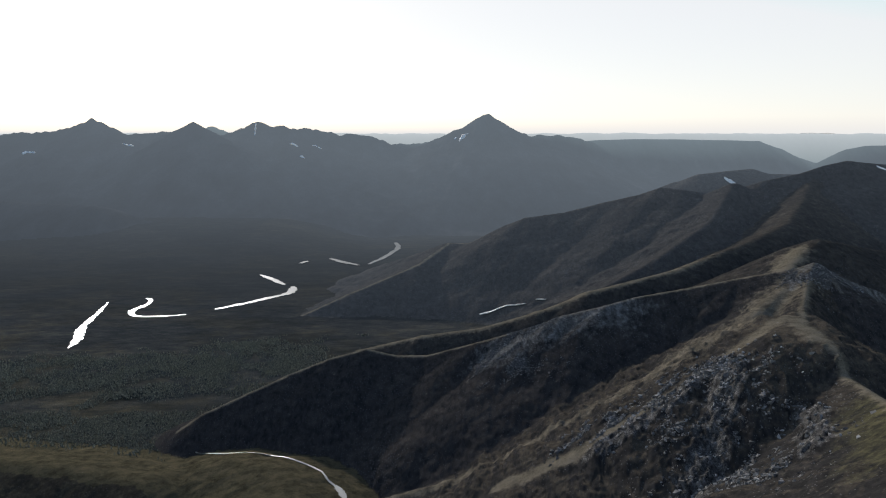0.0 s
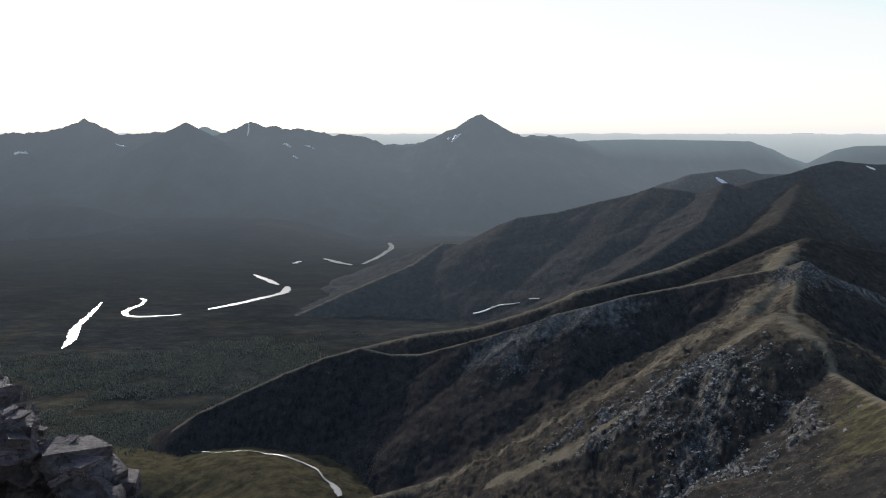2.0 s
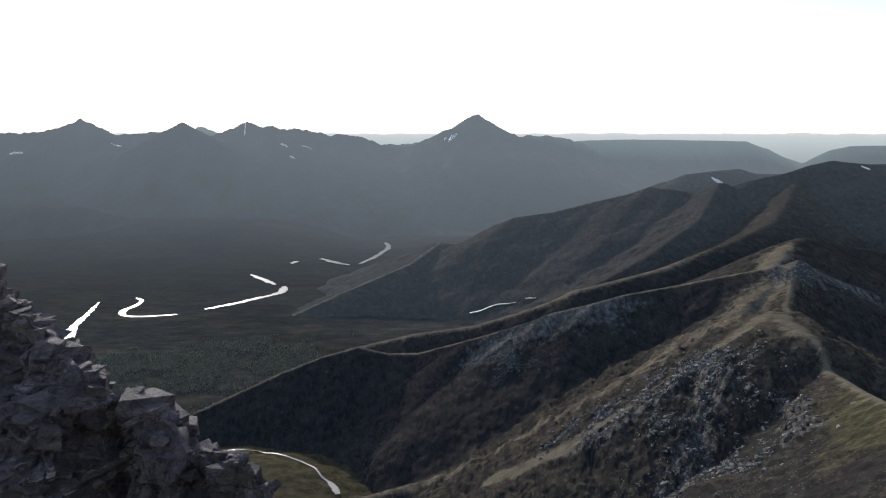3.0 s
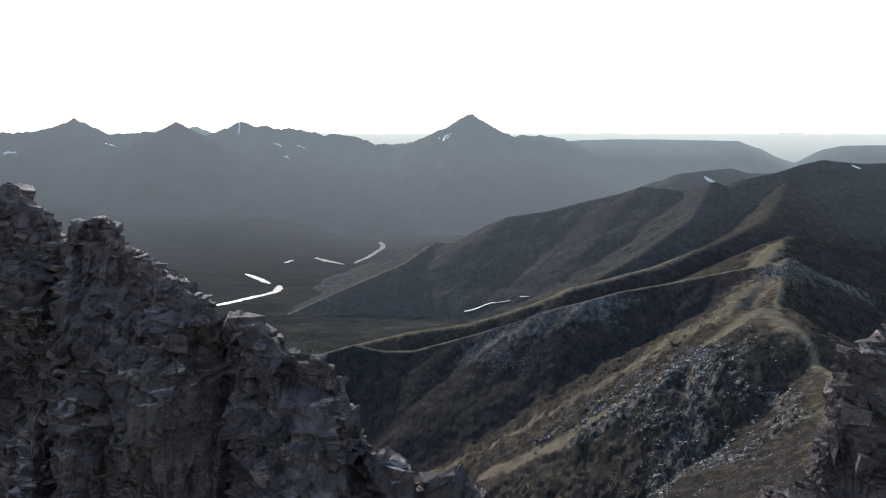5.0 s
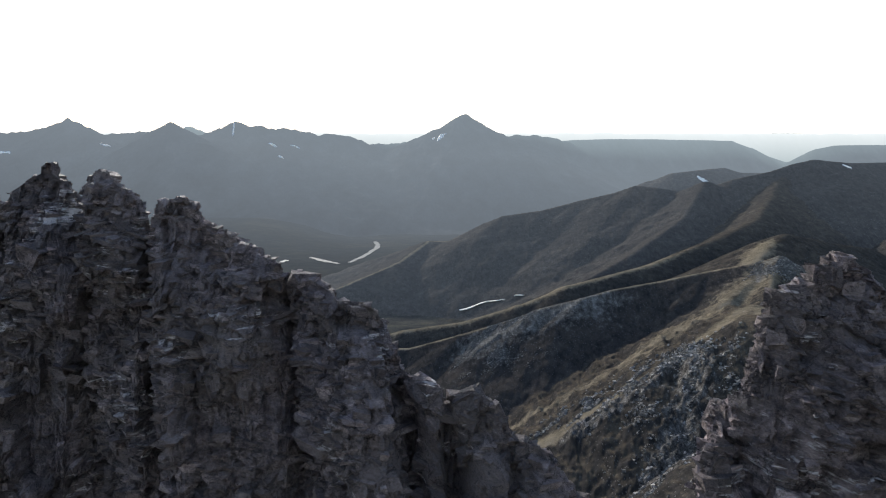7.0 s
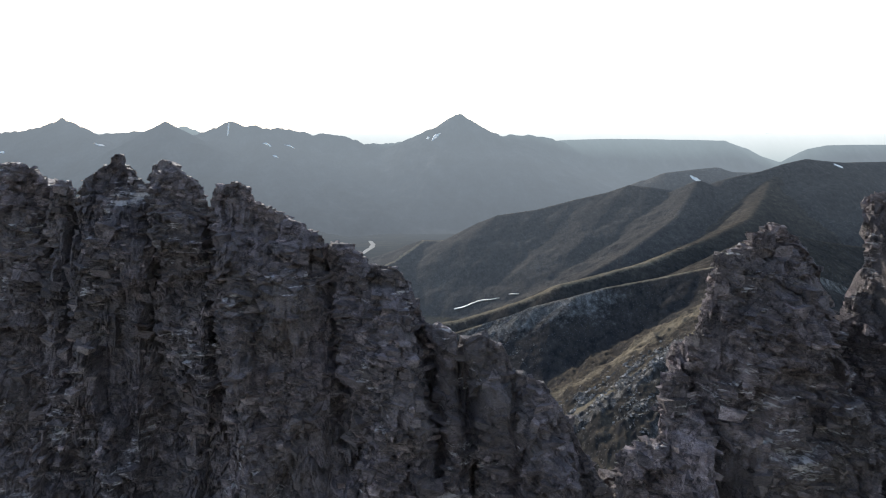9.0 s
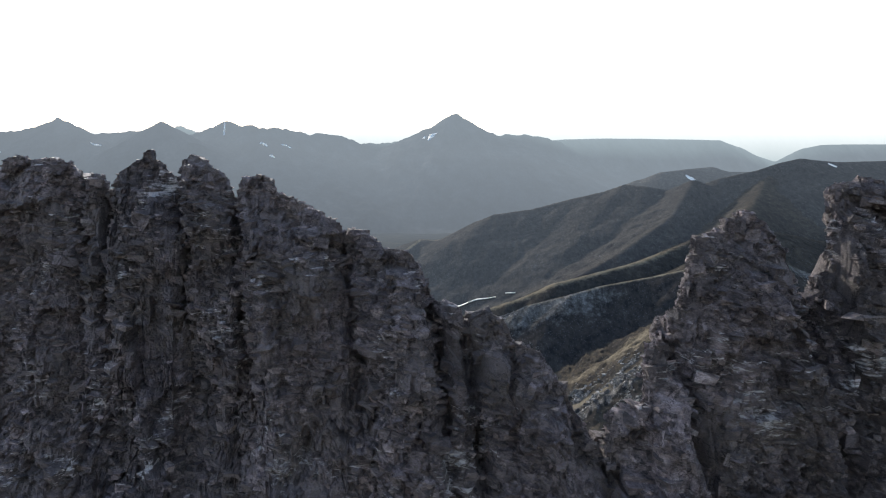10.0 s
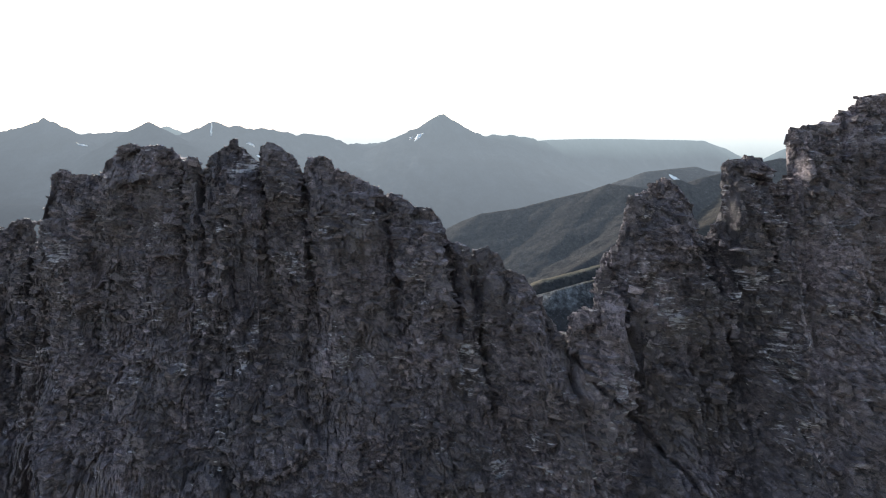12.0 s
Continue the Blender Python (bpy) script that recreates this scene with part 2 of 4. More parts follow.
def rock_material():
    """Dark, fractured, bedded rock with pale scars and a little lichen."""
    m, nt, b = material("crag_rock", 0.8)
    b.inputs["Specular IOR Level"].default_value = 0.3
    geo = nt.nodes.new("ShaderNodeNewGeometry")
    pos = geo.outputs["Position"]
    mp = node(nt, "ShaderNodeMapping", Scale=(1, 1, 2.2), Rotation=(0.06, 0.16, 0))
    link(nt, pos, mp.inputs["Vector"])
    bed = mp.outputs[0]
    big = tex_noise(nt, pos, 0.15, 5)
    beds = tex_noise(nt, bed, 0.9, 9, 0.7)
    fine = tex_noise(nt, bed, 5.0, 7, 0.75)
    grit = tex_noise(nt, bed, 6.0, 6, 0.8)
    col = ramp(nt, beds, (0.30, (0.042, 0.033, 0.033)), (0.5, (0.170, 0.131, 0.128)), (0.70, (0.345, 0.274, 0.268)))
    col = mix(nt, ramp(nt, big, (0.42, (0, 0, 0)), (0.62, (1, 1, 1))), col, (0.154, 0.122, 0.114))
    wash = ramp(nt, tex_noise(nt, pos, 0.09, 4, 0.6), (0.3, (0.72, 0.72, 0.73)), (0.5, (1.0, 1.0, 1.0)), (0.7, (1.25, 1.24, 1.23)))
    col = mix(nt, 1.0, col, wash, 'MULTIPLY')
    tone = ramp(nt, geo.outputs["Random Per Island"], (0.0, (0.62, 0.62, 0.63)), (0.7, (1.05, 1.04, 1.03)), (1.0, (1.6, 1.58, 1.55)))
    col = mix(nt, 1.0, col, tone, 'MULTIPLY')
    grain = ramp(nt, grit, (0.3, (0.6, 0.6, 0.6)), (0.5, (1.05, 1.05, 1.05)), (0.7, (1.55, 1.55, 1.55)))
    col = mix(nt, 1.0, col, grain, 'MULTIPLY')
    mp2 = node(nt, "ShaderNodeMapping", Scale=(0.55, 0.55, 3.6), Rotation=(0.0, 0.24, 0))
    link(nt, pos, mp2.inputs["Vector"])
    lines = math_node(nt, 'ADD', math_node(nt, 'MULTIPLY', tex_noise(nt, mp2.outputs[0], 1.1, 6, 0.66), 0.55), math_node(nt, 'MULTIPLY', tex_noise(nt, pos, 0.22, 3, 0.5), 0.45))
    scars = ramp(nt, lines, (0.585, (0, 0, 0)), (0.64, (1, 1, 1)))
    col = mix(nt, scars, col, (0.56, 0.50, 0.48))
    # open joints: base colour darkened along a net of cracks at two sizes
    bend = node(nt, "ShaderNodeTexNoise", Scale=0.7, Detail=5.0, Roughness=0.65)
    link(nt, pos, bend.inputs["Vector"])
    shifted = node(nt, "ShaderNodeVectorMath")
    shifted.operation = 'MULTIPLY_ADD'
    link(nt, bend.outputs["Color"], shifted.inputs[0])
    shifted.inputs[1].default_value = (2.2, 2.2, 2.2)
    link(nt, pos, shifted.inputs[2])
    mp3 = node(nt, "ShaderNodeMapping", Scale=(0.85, 0.6, 0.8), Rotation=(0, 0.45, 0))
    link(nt, shifted.outputs[0], mp3.inputs["Vector"])
    joints = 1.0
    for scale, width in ((0.22, 0.012), (0.9, 0.016)):
        vo = node(nt, "ShaderNodeTexVoronoi", Scale=scale)
        vo.feature = 'DISTANCE_TO_EDGE'
        link(nt, mp3.outputs[0], vo.inputs["Vector"])
        gap = ramp(nt, vo.outputs["Distance"], (0.0, (0.0, 0.0, 0.0)), (width, (1, 1, 1)))
        joints = math_node(nt, 'MULTIPLY', gap, joints)
    col = mix(nt, joints, mix(nt, 1.0, col, (0.42, 0.41, 0.41), 'MULTIPLY'), col)
    link(nt, col, b.inputs["Base Color"])
    h = math_node(nt, 'ADD', math_node(nt, 'MULTIPLY', beds, 0.8), math_node(nt, 'MULTIPLY', fine, 0.6))
    h = math_node(nt, 'ADD', h, math_node(nt, 'MULTIPLY', joints, 0.3))
    bump(nt, b, math_node(nt, 'ADD', h, math_node(nt, 'MULTIPLY', grit, 0.6)), 1.0, 0.3)
    return m


M_ROCK = rock_material()


def water_material():
    m, nt, b = material("river_water", 0.36)
    b.inputs["Base Color"].default_value = (0.02, 0.03, 0.03, 1)
    b.inputs["IOR"].default_value = 2.0
    geo = nt.nodes.new("ShaderNodeNewGeometry")
    bump(nt, b, tex_noise(nt, geo.outputs["Position"], 0.5, 4), 0.1, 0.3)
    return m


M_WATER = water_material()


def snow_material():
    m, nt, b = material("old_snow", 0.7)
    geo = nt.nodes.new("ShaderNodeNewGeometry")
    link(nt, ramp(nt, tex_noise(nt, geo.outputs["Position"], 0.3, 5), (0.3, (0.78, 0.70, 0.58)), (0.7, (0.95, 0.88, 0.76))),
         b.inputs["Base Color"])
    return m


M_SNOW = snow_material()


def leaf_material():
    m, nt, b = material("conifer_green", 0.8)
    info = nt.nodes.new("ShaderNodeNewGeometry")
    link(nt, ramp(nt, info.outputs["Random Per Island"], (0.0, (0.080, 0.078, 0.056)), (0.6, (0.21, 0.190, 0.125)), (1.0, (0.40, 0.345, 0.22))),
         b.inputs["Base Color"])
    return m


M_LEAF = leaf_material()


# ---------------------------------------------------------------- mesh makers
def mesh_object(name, verts, faces, mat, parent=None, flat=True):
    me = bpy.data.meshes.new(name)
    me.vertices.add(len(verts))
    me.vertices.foreach_set("co", np.asarray(verts, dtype=np.float32).ravel())
    faces = np.asarray(faces, dtype=np.int32)
    n, k = faces.shape
    me.loops.add(n * k)
    me.loops.foreach_set("vertex_index", faces.ravel())
    me.polygons.add(n)
    me.polygons.foreach_set("loop_start", np.arange(0, n * k, k, dtype=np.int32))
    me.polygons.foreach_set("use_smooth", np.full(n, not flat))
    me.update(calc_edges=True)
    me.materials.append(mat)
    ob = new(name, me)
    if parent:
        ob.parent = parent
    return ob


def subset(name, verts, faces, mat, parent=None, flat=True, covers=()):
    """A mesh from some faces of a larger grid, with the unused points left out, and what covers the land at its points."""
    used, inv = np.unique(faces.ravel(), return_inverse=True)
    ob = mesh_object(name, verts[used], inv.reshape(faces.shape), mat, parent, flat)
    for kind, values in dict(covers).items():
        ob.data.attributes.new(kind, 'FLOAT', 'POINT').data.foreach_set("value", values[used].astype(np.float32))
    return ob


# ---------------------------------------------------------------- terrain
# Each range: crest line, fall to its two sides, rounding of the crest, gully size and depth
RANGES = {
    "home": dict(crest=[(-900, 500, 250), (-300, 190, 330), (-62, 78, 352), (12, 42, 348), (60, 50, 366), (110, 120, 345),
                        (200, 250, 292), (268, 390, 258), (305, 472, 237), (336, 572, 222), (334, 618, 221), (396, 738, 232), (430, 795, 242), (463, 844, 258)],
                 fall=0.82, r=4, gully=38, depth=4, grit=1.0),
    "spur_1": dict(crest=[(455, 838, 254), (436, 827, 242), (378, 782, 221), (331, 747, 204), (255, 717, 165), (191, 712, 134), (129, 715, 99), (53, 727, 67), (-30, 735, 42)],
                   fall=0.68, r=12, gully=34, depth=4, grit=2.2),
    "spur_2": dict(crest=[(463, 844, 256), (400, 887, 234), (340, 905, 218), (285, 908, 208), (248, 905, 199), (202, 921, 184), (165, 938, 165), (103, 955, 143),
                          (37, 980, 119), (-3, 995, 115), (-41, 1008, 121), (-87, 1008, 109), (-138, 1002, 91), (-190, 988, 71), (-240, 972, 52), (-275, 960, 22)],
                   fall=0.60, r=4, gully=45, depth=3, grit=0.8, foot=(0.92, 90)),
    "knob": dict(crest=[(452, 832, 250), (464, 844, 258), (485, 847, 247), (506, 849, 238), (558, 857, 219), (650, 877, 198), (900, 1000, 240), (1000, 1250, 290)],
                 fall=0.85, r=2, gully=30, depth=4, grit=1.4),
    "spur_3": dict(crest=[(-58, 1195, 66), (39, 1185, 90), (126, 1171, 104), (219, 1161, 133), (297, 1161, 163), (369, 1169, 178), (437, 1187, 190), (514, 1245, 201),
                          (611, 1313, 216), (720, 1400, 238), (820, 1540, 270), (913, 1677, 312)],
                   fall=0.57, r=12, gully=55, depth=3),
    "spur_4": dict(crest=[(300, 1330, 100), (480, 1410, 170), (620, 1510, 228), (732, 1667, 293)],
                   fall=0.53, r=8, gully=50, depth=5),
    "ridge_5": dict(crest=[(128, 1977, 122), (184, 1951, 124), (270, 1904, 178), (309, 1884, 196), (399, 1851, 212), (490, 1830, 238), (561, 1798, 258), (608, 1778, 277), (645, 1736, 274),
                           (718, 1720, 264), (743, 1690, 277), (796, 1670, 297), (883, 1668, 315), (943, 1688, 330), (1005, 1706, 340), (1050, 1715, 335), (1129, 1758, 329), (1300, 1800, 330), (1500, 1850, 320)],
                    fall=0.53, r=3, gully=60, depth=2.6, grit=0.9),
    "spur_6": dict(crest=[(189, 1927, 126), (128, 1960, 124), (44, 1827, 90), (-110, 1727, 44), (-220, 1650, 8)],
                   fall=0.40, r=12, gully=60, depth=4),
    "peak_7": dict(crest=[(760, 2380, 200), (850, 2345, 252), (917, 2327, 277), (1010, 2360, 284), (1121, 2427, 288), (1180, 2427, 272), (1289, 2427, 270), (1500, 2500, 220)],
                   fall=0.50, r=15, gully=90, depth=6),
    "far_8": dict(crest=[(-2400, 2950, 190), (-1468, 2927, 152), (-1144, 2927, 135), (-940, 2880, 80), (-780, 2830, 30), (-600, 2780, 5)],
                  fall=0.35, r=40, gully=120, depth=5, grit=0),
    "far_9": dict(crest=[(-2600, 3500, 420), (-2100, 3700, 395), (-1849, 3727, 399), (-1662, 3827, 407), (-1560, 3890, 440), (-1507, 3927, 470), (-1440, 3927, 440), (-1341, 3927, 396), (-1135, 3950, 407)],
                  fall=0.60, r=4, gully=170, depth=10, grit=0, foot=(0.5, 160)),
    "far_10": dict(crest=[(-1135, 3850, 400), (-1040, 3790, 415), (-985, 3727, 448), (-970, 3727, 459), (-955, 3710, 446), (-930, 3560, 340), (-880, 3300, 180), (-800, 2950, 20)],
                   fall=0.72, r=3, gully=120, depth=9, grit=0, foot=(0.6, 160)),
    "far_11": dict(crest=[(-1135, 3950, 405), (-897, 4027, 390), (-810, 4080, 430), (-742, 4127, 461), (-660, 4127, 430), (-612, 4127, 438), (-540, 4150, 416), (-500, 4190, 425), (-402, 4227, 413), (-330, 4220, 397),
                          (-206, 4227, 396), (-130, 4280, 372), (-56, 4327, 343), (135, 4427, 341)],
                   fall=0.55, r=4, gully=150, depth=10, grit=0, foot=(0.5, 200)),
    "far_12": dict(crest=[(100, 4427, 335), (230, 4380, 378), (390, 4340, 455), (470, 4327, 506), (490, 4327, 506), (550, 4330, 468), (653, 4327, 390), (892, 4327, 390), (1085, 4327, 351),
                          (1240, 4327, 270), (1348, 4327, 199), (1500, 4300, 60)],
                   fall=0.75, r=3, gully=160, depth=9, grit=0, foot=(0.45, 150)),
    "far_13": dict(crest=[(478, 4250, 400), (500, 4050, 300), (560, 3600, 150), (600, 3150, 15)],
                   fall=0.40, r=25, gully=150, depth=9, grit=0),
    "far_16": dict(crest=[(-206, 4200, 380), (-180, 3900, 230), (-150, 3500, 120), (-120, 3050, 15)],
                   fall=0.36, r=30, gully=150, depth=9, grit=0),
    "far_17": dict(crest=[(-560, 4100, 400), (-520, 3800, 250), (-460, 3400, 120), (-420, 3000, 15)],
                   fall=0.36, r=30, gully=150, depth=9, grit=0),
    "far_18": dict(crest=[(-1500, 3880, 440), (-1460, 3500, 260), (-1400, 3000, 90)],
                   fall=0.40, r=20, gully=150, depth=9, grit=0),
    "far_19": dict(crest=[(780, 4300, 370), (800, 3900, 210), (830, 3400, 80), (850, 3000, 10)],
                   fall=0.40, r=30, gully=150, depth=9, grit=0),
    "mesa_14": dict(crest=[(950, 4447, 347), (1142, 4427, 362), (1400, 4415, 367), (1598, 4407, 365), (2027, 4327, 357), (2140, 4317, 318), (2220, 4307, 277), (2350, 4297, 236), (2450, 4290, 190)],
                    fall=0.60, r=20, gully=200, depth=5, grit=0),
    "spur_1b": dict(crest=[(335, 600, 240), (368, 707, 232), (318, 667, 214), (266, 637, 192), (210, 622, 159), (148, 617, 118), (90, 640, 90)], fall=0.62, r=30, gully=26, depth=5, grit=2.0),
    "mound_a": dict(crest=[(-680, 925, 44), (-520, 865, 46), (-430, 842, 47), (-350, 820, 48), (-275, 790, 46)], fall=0.28, r=14, gully=40, depth=2, grit=0.5),
    "mound_b": dict(crest=[(-205, 850, 36), (-175, 830, 48), (-140, 800, 54), (-118, 765, 56), (-110, 700, 58)], fall=0.30, r=14, gully=40, depth=2, grit=0.5),
    "far_20": dict(crest=[(-1180, 4564, 372), (-1124, 4568, 422), (-1078, 4568, 443), (-1046, 4565, 430), (-994, 4556, 385)], fall=0.6, r=6, gully=120, depth=4, grit=0),
    "spur_7": dict(crest=[(474, 919, 237), (512, 959, 250), (555, 999, 263), (603, 1026, 253), (656, 1061, 241), (758, 1124, 222)], fall=0.55, r=10, gully=45, depth=3, grit=1.2),
    "mesa_15": dict(crest=[(2330, 4230, 220), (2407, 4227, 264), (2501, 4227, 311), (2585, 4207, 330), (2689, 4177, 334), (3200, 4100, 334)],
                    fall=0.60, r=20, gully=200, depth=5, grit=0),
}


def crest_height(x, y, r):
    """Height of a range without its relief, and the distance to its crest line."""
    f2, w = r.get("foot", (1.0, 1.0))
    best = np.full(x.shape, -1e9)
    near = np.full(x.shape, 1e9)
    for (ax, ay, az), (bx, by, bz) in zip(r["crest"], r["crest"][1:]):
        dx, dy = bx - ax, by - ay
        t = np.clip(((x - ax) * dx + (y - ay) * dy) / (dx * dx + dy * dy), 0, 1)
        d = np.hypot(x - ax - t * dx, y - ay - t * dy)
        de = np.sqrt(d * d + r["r"] ** 2) - r["r"]
        best = np.maximum(best, az + (bz - az) * t - r["fall"] * (f2 * de + (1 - f2) * w * (1 - np.exp(-de / w))))
        near = np.minimum(near, d)
    return best, near


def line_distance(x, y, pts):
    near = np.full(np.shape(x), 1e9)
    for (ax, ay), (bx, by) in zip(pts, pts[1:]):
        dx, dy = bx - ax, by - ay
        t = np.clip(((x - ax) * dx + (y - ay) * dy) / (dx * dx + dy * dy), 0, 1)
        near = np.minimum(near, np.hypot(x - ax - t * dx, y - ay - t * dy))
    return near


# bands of broken bedrock: a line on the map and the half-width of the band
OUTCROPS = [([(272, 640), (240, 618), (205, 605), (165, 602)], 14), ([(262, 600), (252, 575), (228, 545), (205, 505), (185, 470)], 16), ([(290, 525), (268, 480), (240, 430)], 10)]
TALUS = [([(262, 895), (215, 905), (165, 915), (120, 915)], 34), ([(466, 840), (500, 838), (545, 842)], 30), ([(440, 838), (425, 815)], 9)]


def band(x, y, lines):
    out = np.zeros(np.shape(x))
    for pts, w in lines:
        out = np.maximum(out, np.exp(-(line_distance(x, y, pts) / w) ** 2))
    return out


def floor_height(x, y):
    rise = 14 * (1 - smooth(700, 1150, y)) + 60 * smooth(100, 500, x) * (1 - smooth(1500, 1900, y))
    q = np.maximum(y, 0.9936 * y + 0.113 * x)          # the horizon bends round the viewpoint
    far = 195 * smooth(3000, 4500, q) + 193 * smooth(4600, 4860, q)
    apron = 75 * smooth(2200, 3050, y) * smooth(60, 500, -x) * (1 - smooth(3100, 3600, y))      # the foot of the western range
    return 10 + rise + far + apron


def height(x, y):
    """Height of the land and the number of the range that owns each point (0: valley floor)."""
    base = floor_height(x, y)
    calm = smooth(2700, 3300, y)
    h = base + (0.15 + 5 * calm) * fbm(x / 120, y / 120, 4, 3)
    own = np.zeros(x.shape, dtype=np.int32)
    wx = 14 * fbm(x / 160, y / 160, 3, 21)
    wy = 14 * fbm(x / 160, y / 160, 3, 31)
    for k, (name, r) in enumerate(RANGES.items(), 1):
        if k < 10:
            _, d = crest_height(x, y, r)
            amp = smooth(15, 120, d)
            hk, d = crest_height(x + wx * amp, y + wy * amp, r)
        else:
            hk, d = crest_height(x, y, r)
        m = hk + 3 * r["depth"] > h - 25
        g = r["gully"]
        (ax, ay, _), (bx, by, _) = r["crest"][0], r["crest"][-1]
        ln = math.hypot(bx - ax, by - ay)
        ux, uy = (bx - ax) / ln, (by - ay) / ln
        xm, ym, dm = x[m], y[m], d[m]
        ease = smooth(0, g * 1.2, dm)
        along, across = xm * ux + ym * uy, ym * ux - xm * uy
        n = fbm(along / g, across / (g * 4.0), 4, 40 + k, 0.55) * r["depth"] * ease
        n += ridged(xm / (g * 0.7), ym / (g * 0.7), 5, 60 + k, 0.55) * r["depth"] * 0.3 * (0.15 + 0.85 * ease)
        if r.get("grit", 0.8):
            n += fbm(along / 13, across / 24, 5, 80 + k, 0.68) * r.get("grit", 0.8) * 0.45 * (0.3 + 0.7 * ease)
        if name.startswith("far") or name.startswith("mesa"):
            n = n * smooth(0, 70, hk[m] - base[m])
            if name.startswith("far"):
                n += 7 * fbm(along / 55, across / 160, 3, 90 + k) * smooth(60, 160, hk[m] - base[m])
        hk[m] += n
        soft = 9.0 if k < 10 or name in ("spur_1b", "spur_7") else (3.0 if name.startswith("mound") else 20.0)
        t = np.clip(0.5 + 0.5 * (hk - h) / soft, 0, 1)
        own = np.where(hk > h, k, own)
        h = h * (1 - t) + hk * t + soft * t * (1 - t) * 0.5
    # bedrock breaks through as tilted ribs
    near = (y > 380) & (y < 720) & (x > 100) & (x < 380)
    if near.any():
        xm, ym = x[near], y[near]
        lift = smooth(0.25, 0.8, band(xm, ym, OUTCROPS) + 0.35 * fbm(xm / 18, ym / 18, 3, 401))
        rib = (xm * 0.8 - ym * 0.6) / 7 + 0.9 * fbm(xm / 15, ym / 15, 3, 402)
        saw = rib - np.floor(rib)
        h[near] += lift * (2.6 * saw * (0.6 + 0.8 * noise2(xm / 11, ym / 11, 403)) + 1.5 * ridged(xm / 9, ym / 9, 4, 404, 0.6))
    return h, own


COLS = np.tan(np.radians(np.linspace(-36.5, 39.5, 880)))
ROWS = np.concatenate([np.geomspace(14, 330, 90)[:-1], np.geomspace(330, 2500, 690)[:-1], np.geomspace(2500, 4970, 170)]) - 80
gy, gt = np.meshgrid(ROWS, COLS, indexing="ij")
gx = (gy + 80) * gt
gy = gy - smooth(3000, 4400, gy) * np.maximum(0, 0.113 * gx - 0.0064 * gy)      # far rows bend round the viewpoint
gh, gown = height(gx, gy)
V = np.stack([gx, gy, gh], -1).reshape(-1, 3)
nr, nc = gx.shape
idx = np.arange(nr * nc).reshape(nr, nc)
Q = np.stack([idx[:-1, :-1], idx[:-1, 1:], idx[1:, 1:], idx[1:, :-1]], -1).reshape(-1, 4)
owner = gown[:-1, :-1].reshape(-1)
qy, qx = gy[:-1, :-1].reshape(-1), gx[:-1, :-1].reshape(-1)
plain = (np.maximum(qy, 0.9936 * qy + 0.113 * qx) > 4560) & (owner == 0)
haze = (np.maximum(qy, 0.9936 * qy + 0.113 * qx) > 3950) & (qx > 850) & (owner == 0) & ~plain
foot = (np.maximum(qy, 0.9936 * qy + 0.113 * qx) > 2950) & (owner == 0) & ~plain & ~haze

# the sheet under and behind everything, out to the horizon on all sides
bx, by = np.meshgrid(np.linspace(-4950, 4950, 150), np.linspace(-4950, 4890, 150), indexing="xy")
bh, _ = height(bx, by)
inside = (by > -100) & (np.abs(bx) < (by + 80) * 0.9 + 150)
bh = np.where(inside, np.minimum(bh, floor_height(bx, by)) - 40, bh)
bi = np.arange(bx.size).reshape(bx.shape)
BQ = np.stack([bi[:-1, :-1], bi[:-1, 1:], bi[1:, 1:], bi[1:, :-1]], -1).reshape(-1, 4)
BV = np.stack([bx, by, bh], -1).reshape(-1, 3)
fl = Q[(owner == 0) & ~plain & ~foot & ~haze]
used, inv = np.unique(fl.ravel(), return_inverse=True)
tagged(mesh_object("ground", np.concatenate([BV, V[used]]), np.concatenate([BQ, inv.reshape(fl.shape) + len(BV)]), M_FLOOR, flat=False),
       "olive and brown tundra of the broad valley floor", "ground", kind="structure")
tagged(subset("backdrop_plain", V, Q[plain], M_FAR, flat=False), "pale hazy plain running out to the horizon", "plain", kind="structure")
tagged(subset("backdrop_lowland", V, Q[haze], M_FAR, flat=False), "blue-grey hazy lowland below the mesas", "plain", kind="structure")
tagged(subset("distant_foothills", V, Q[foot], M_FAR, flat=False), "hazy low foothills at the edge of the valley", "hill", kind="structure")

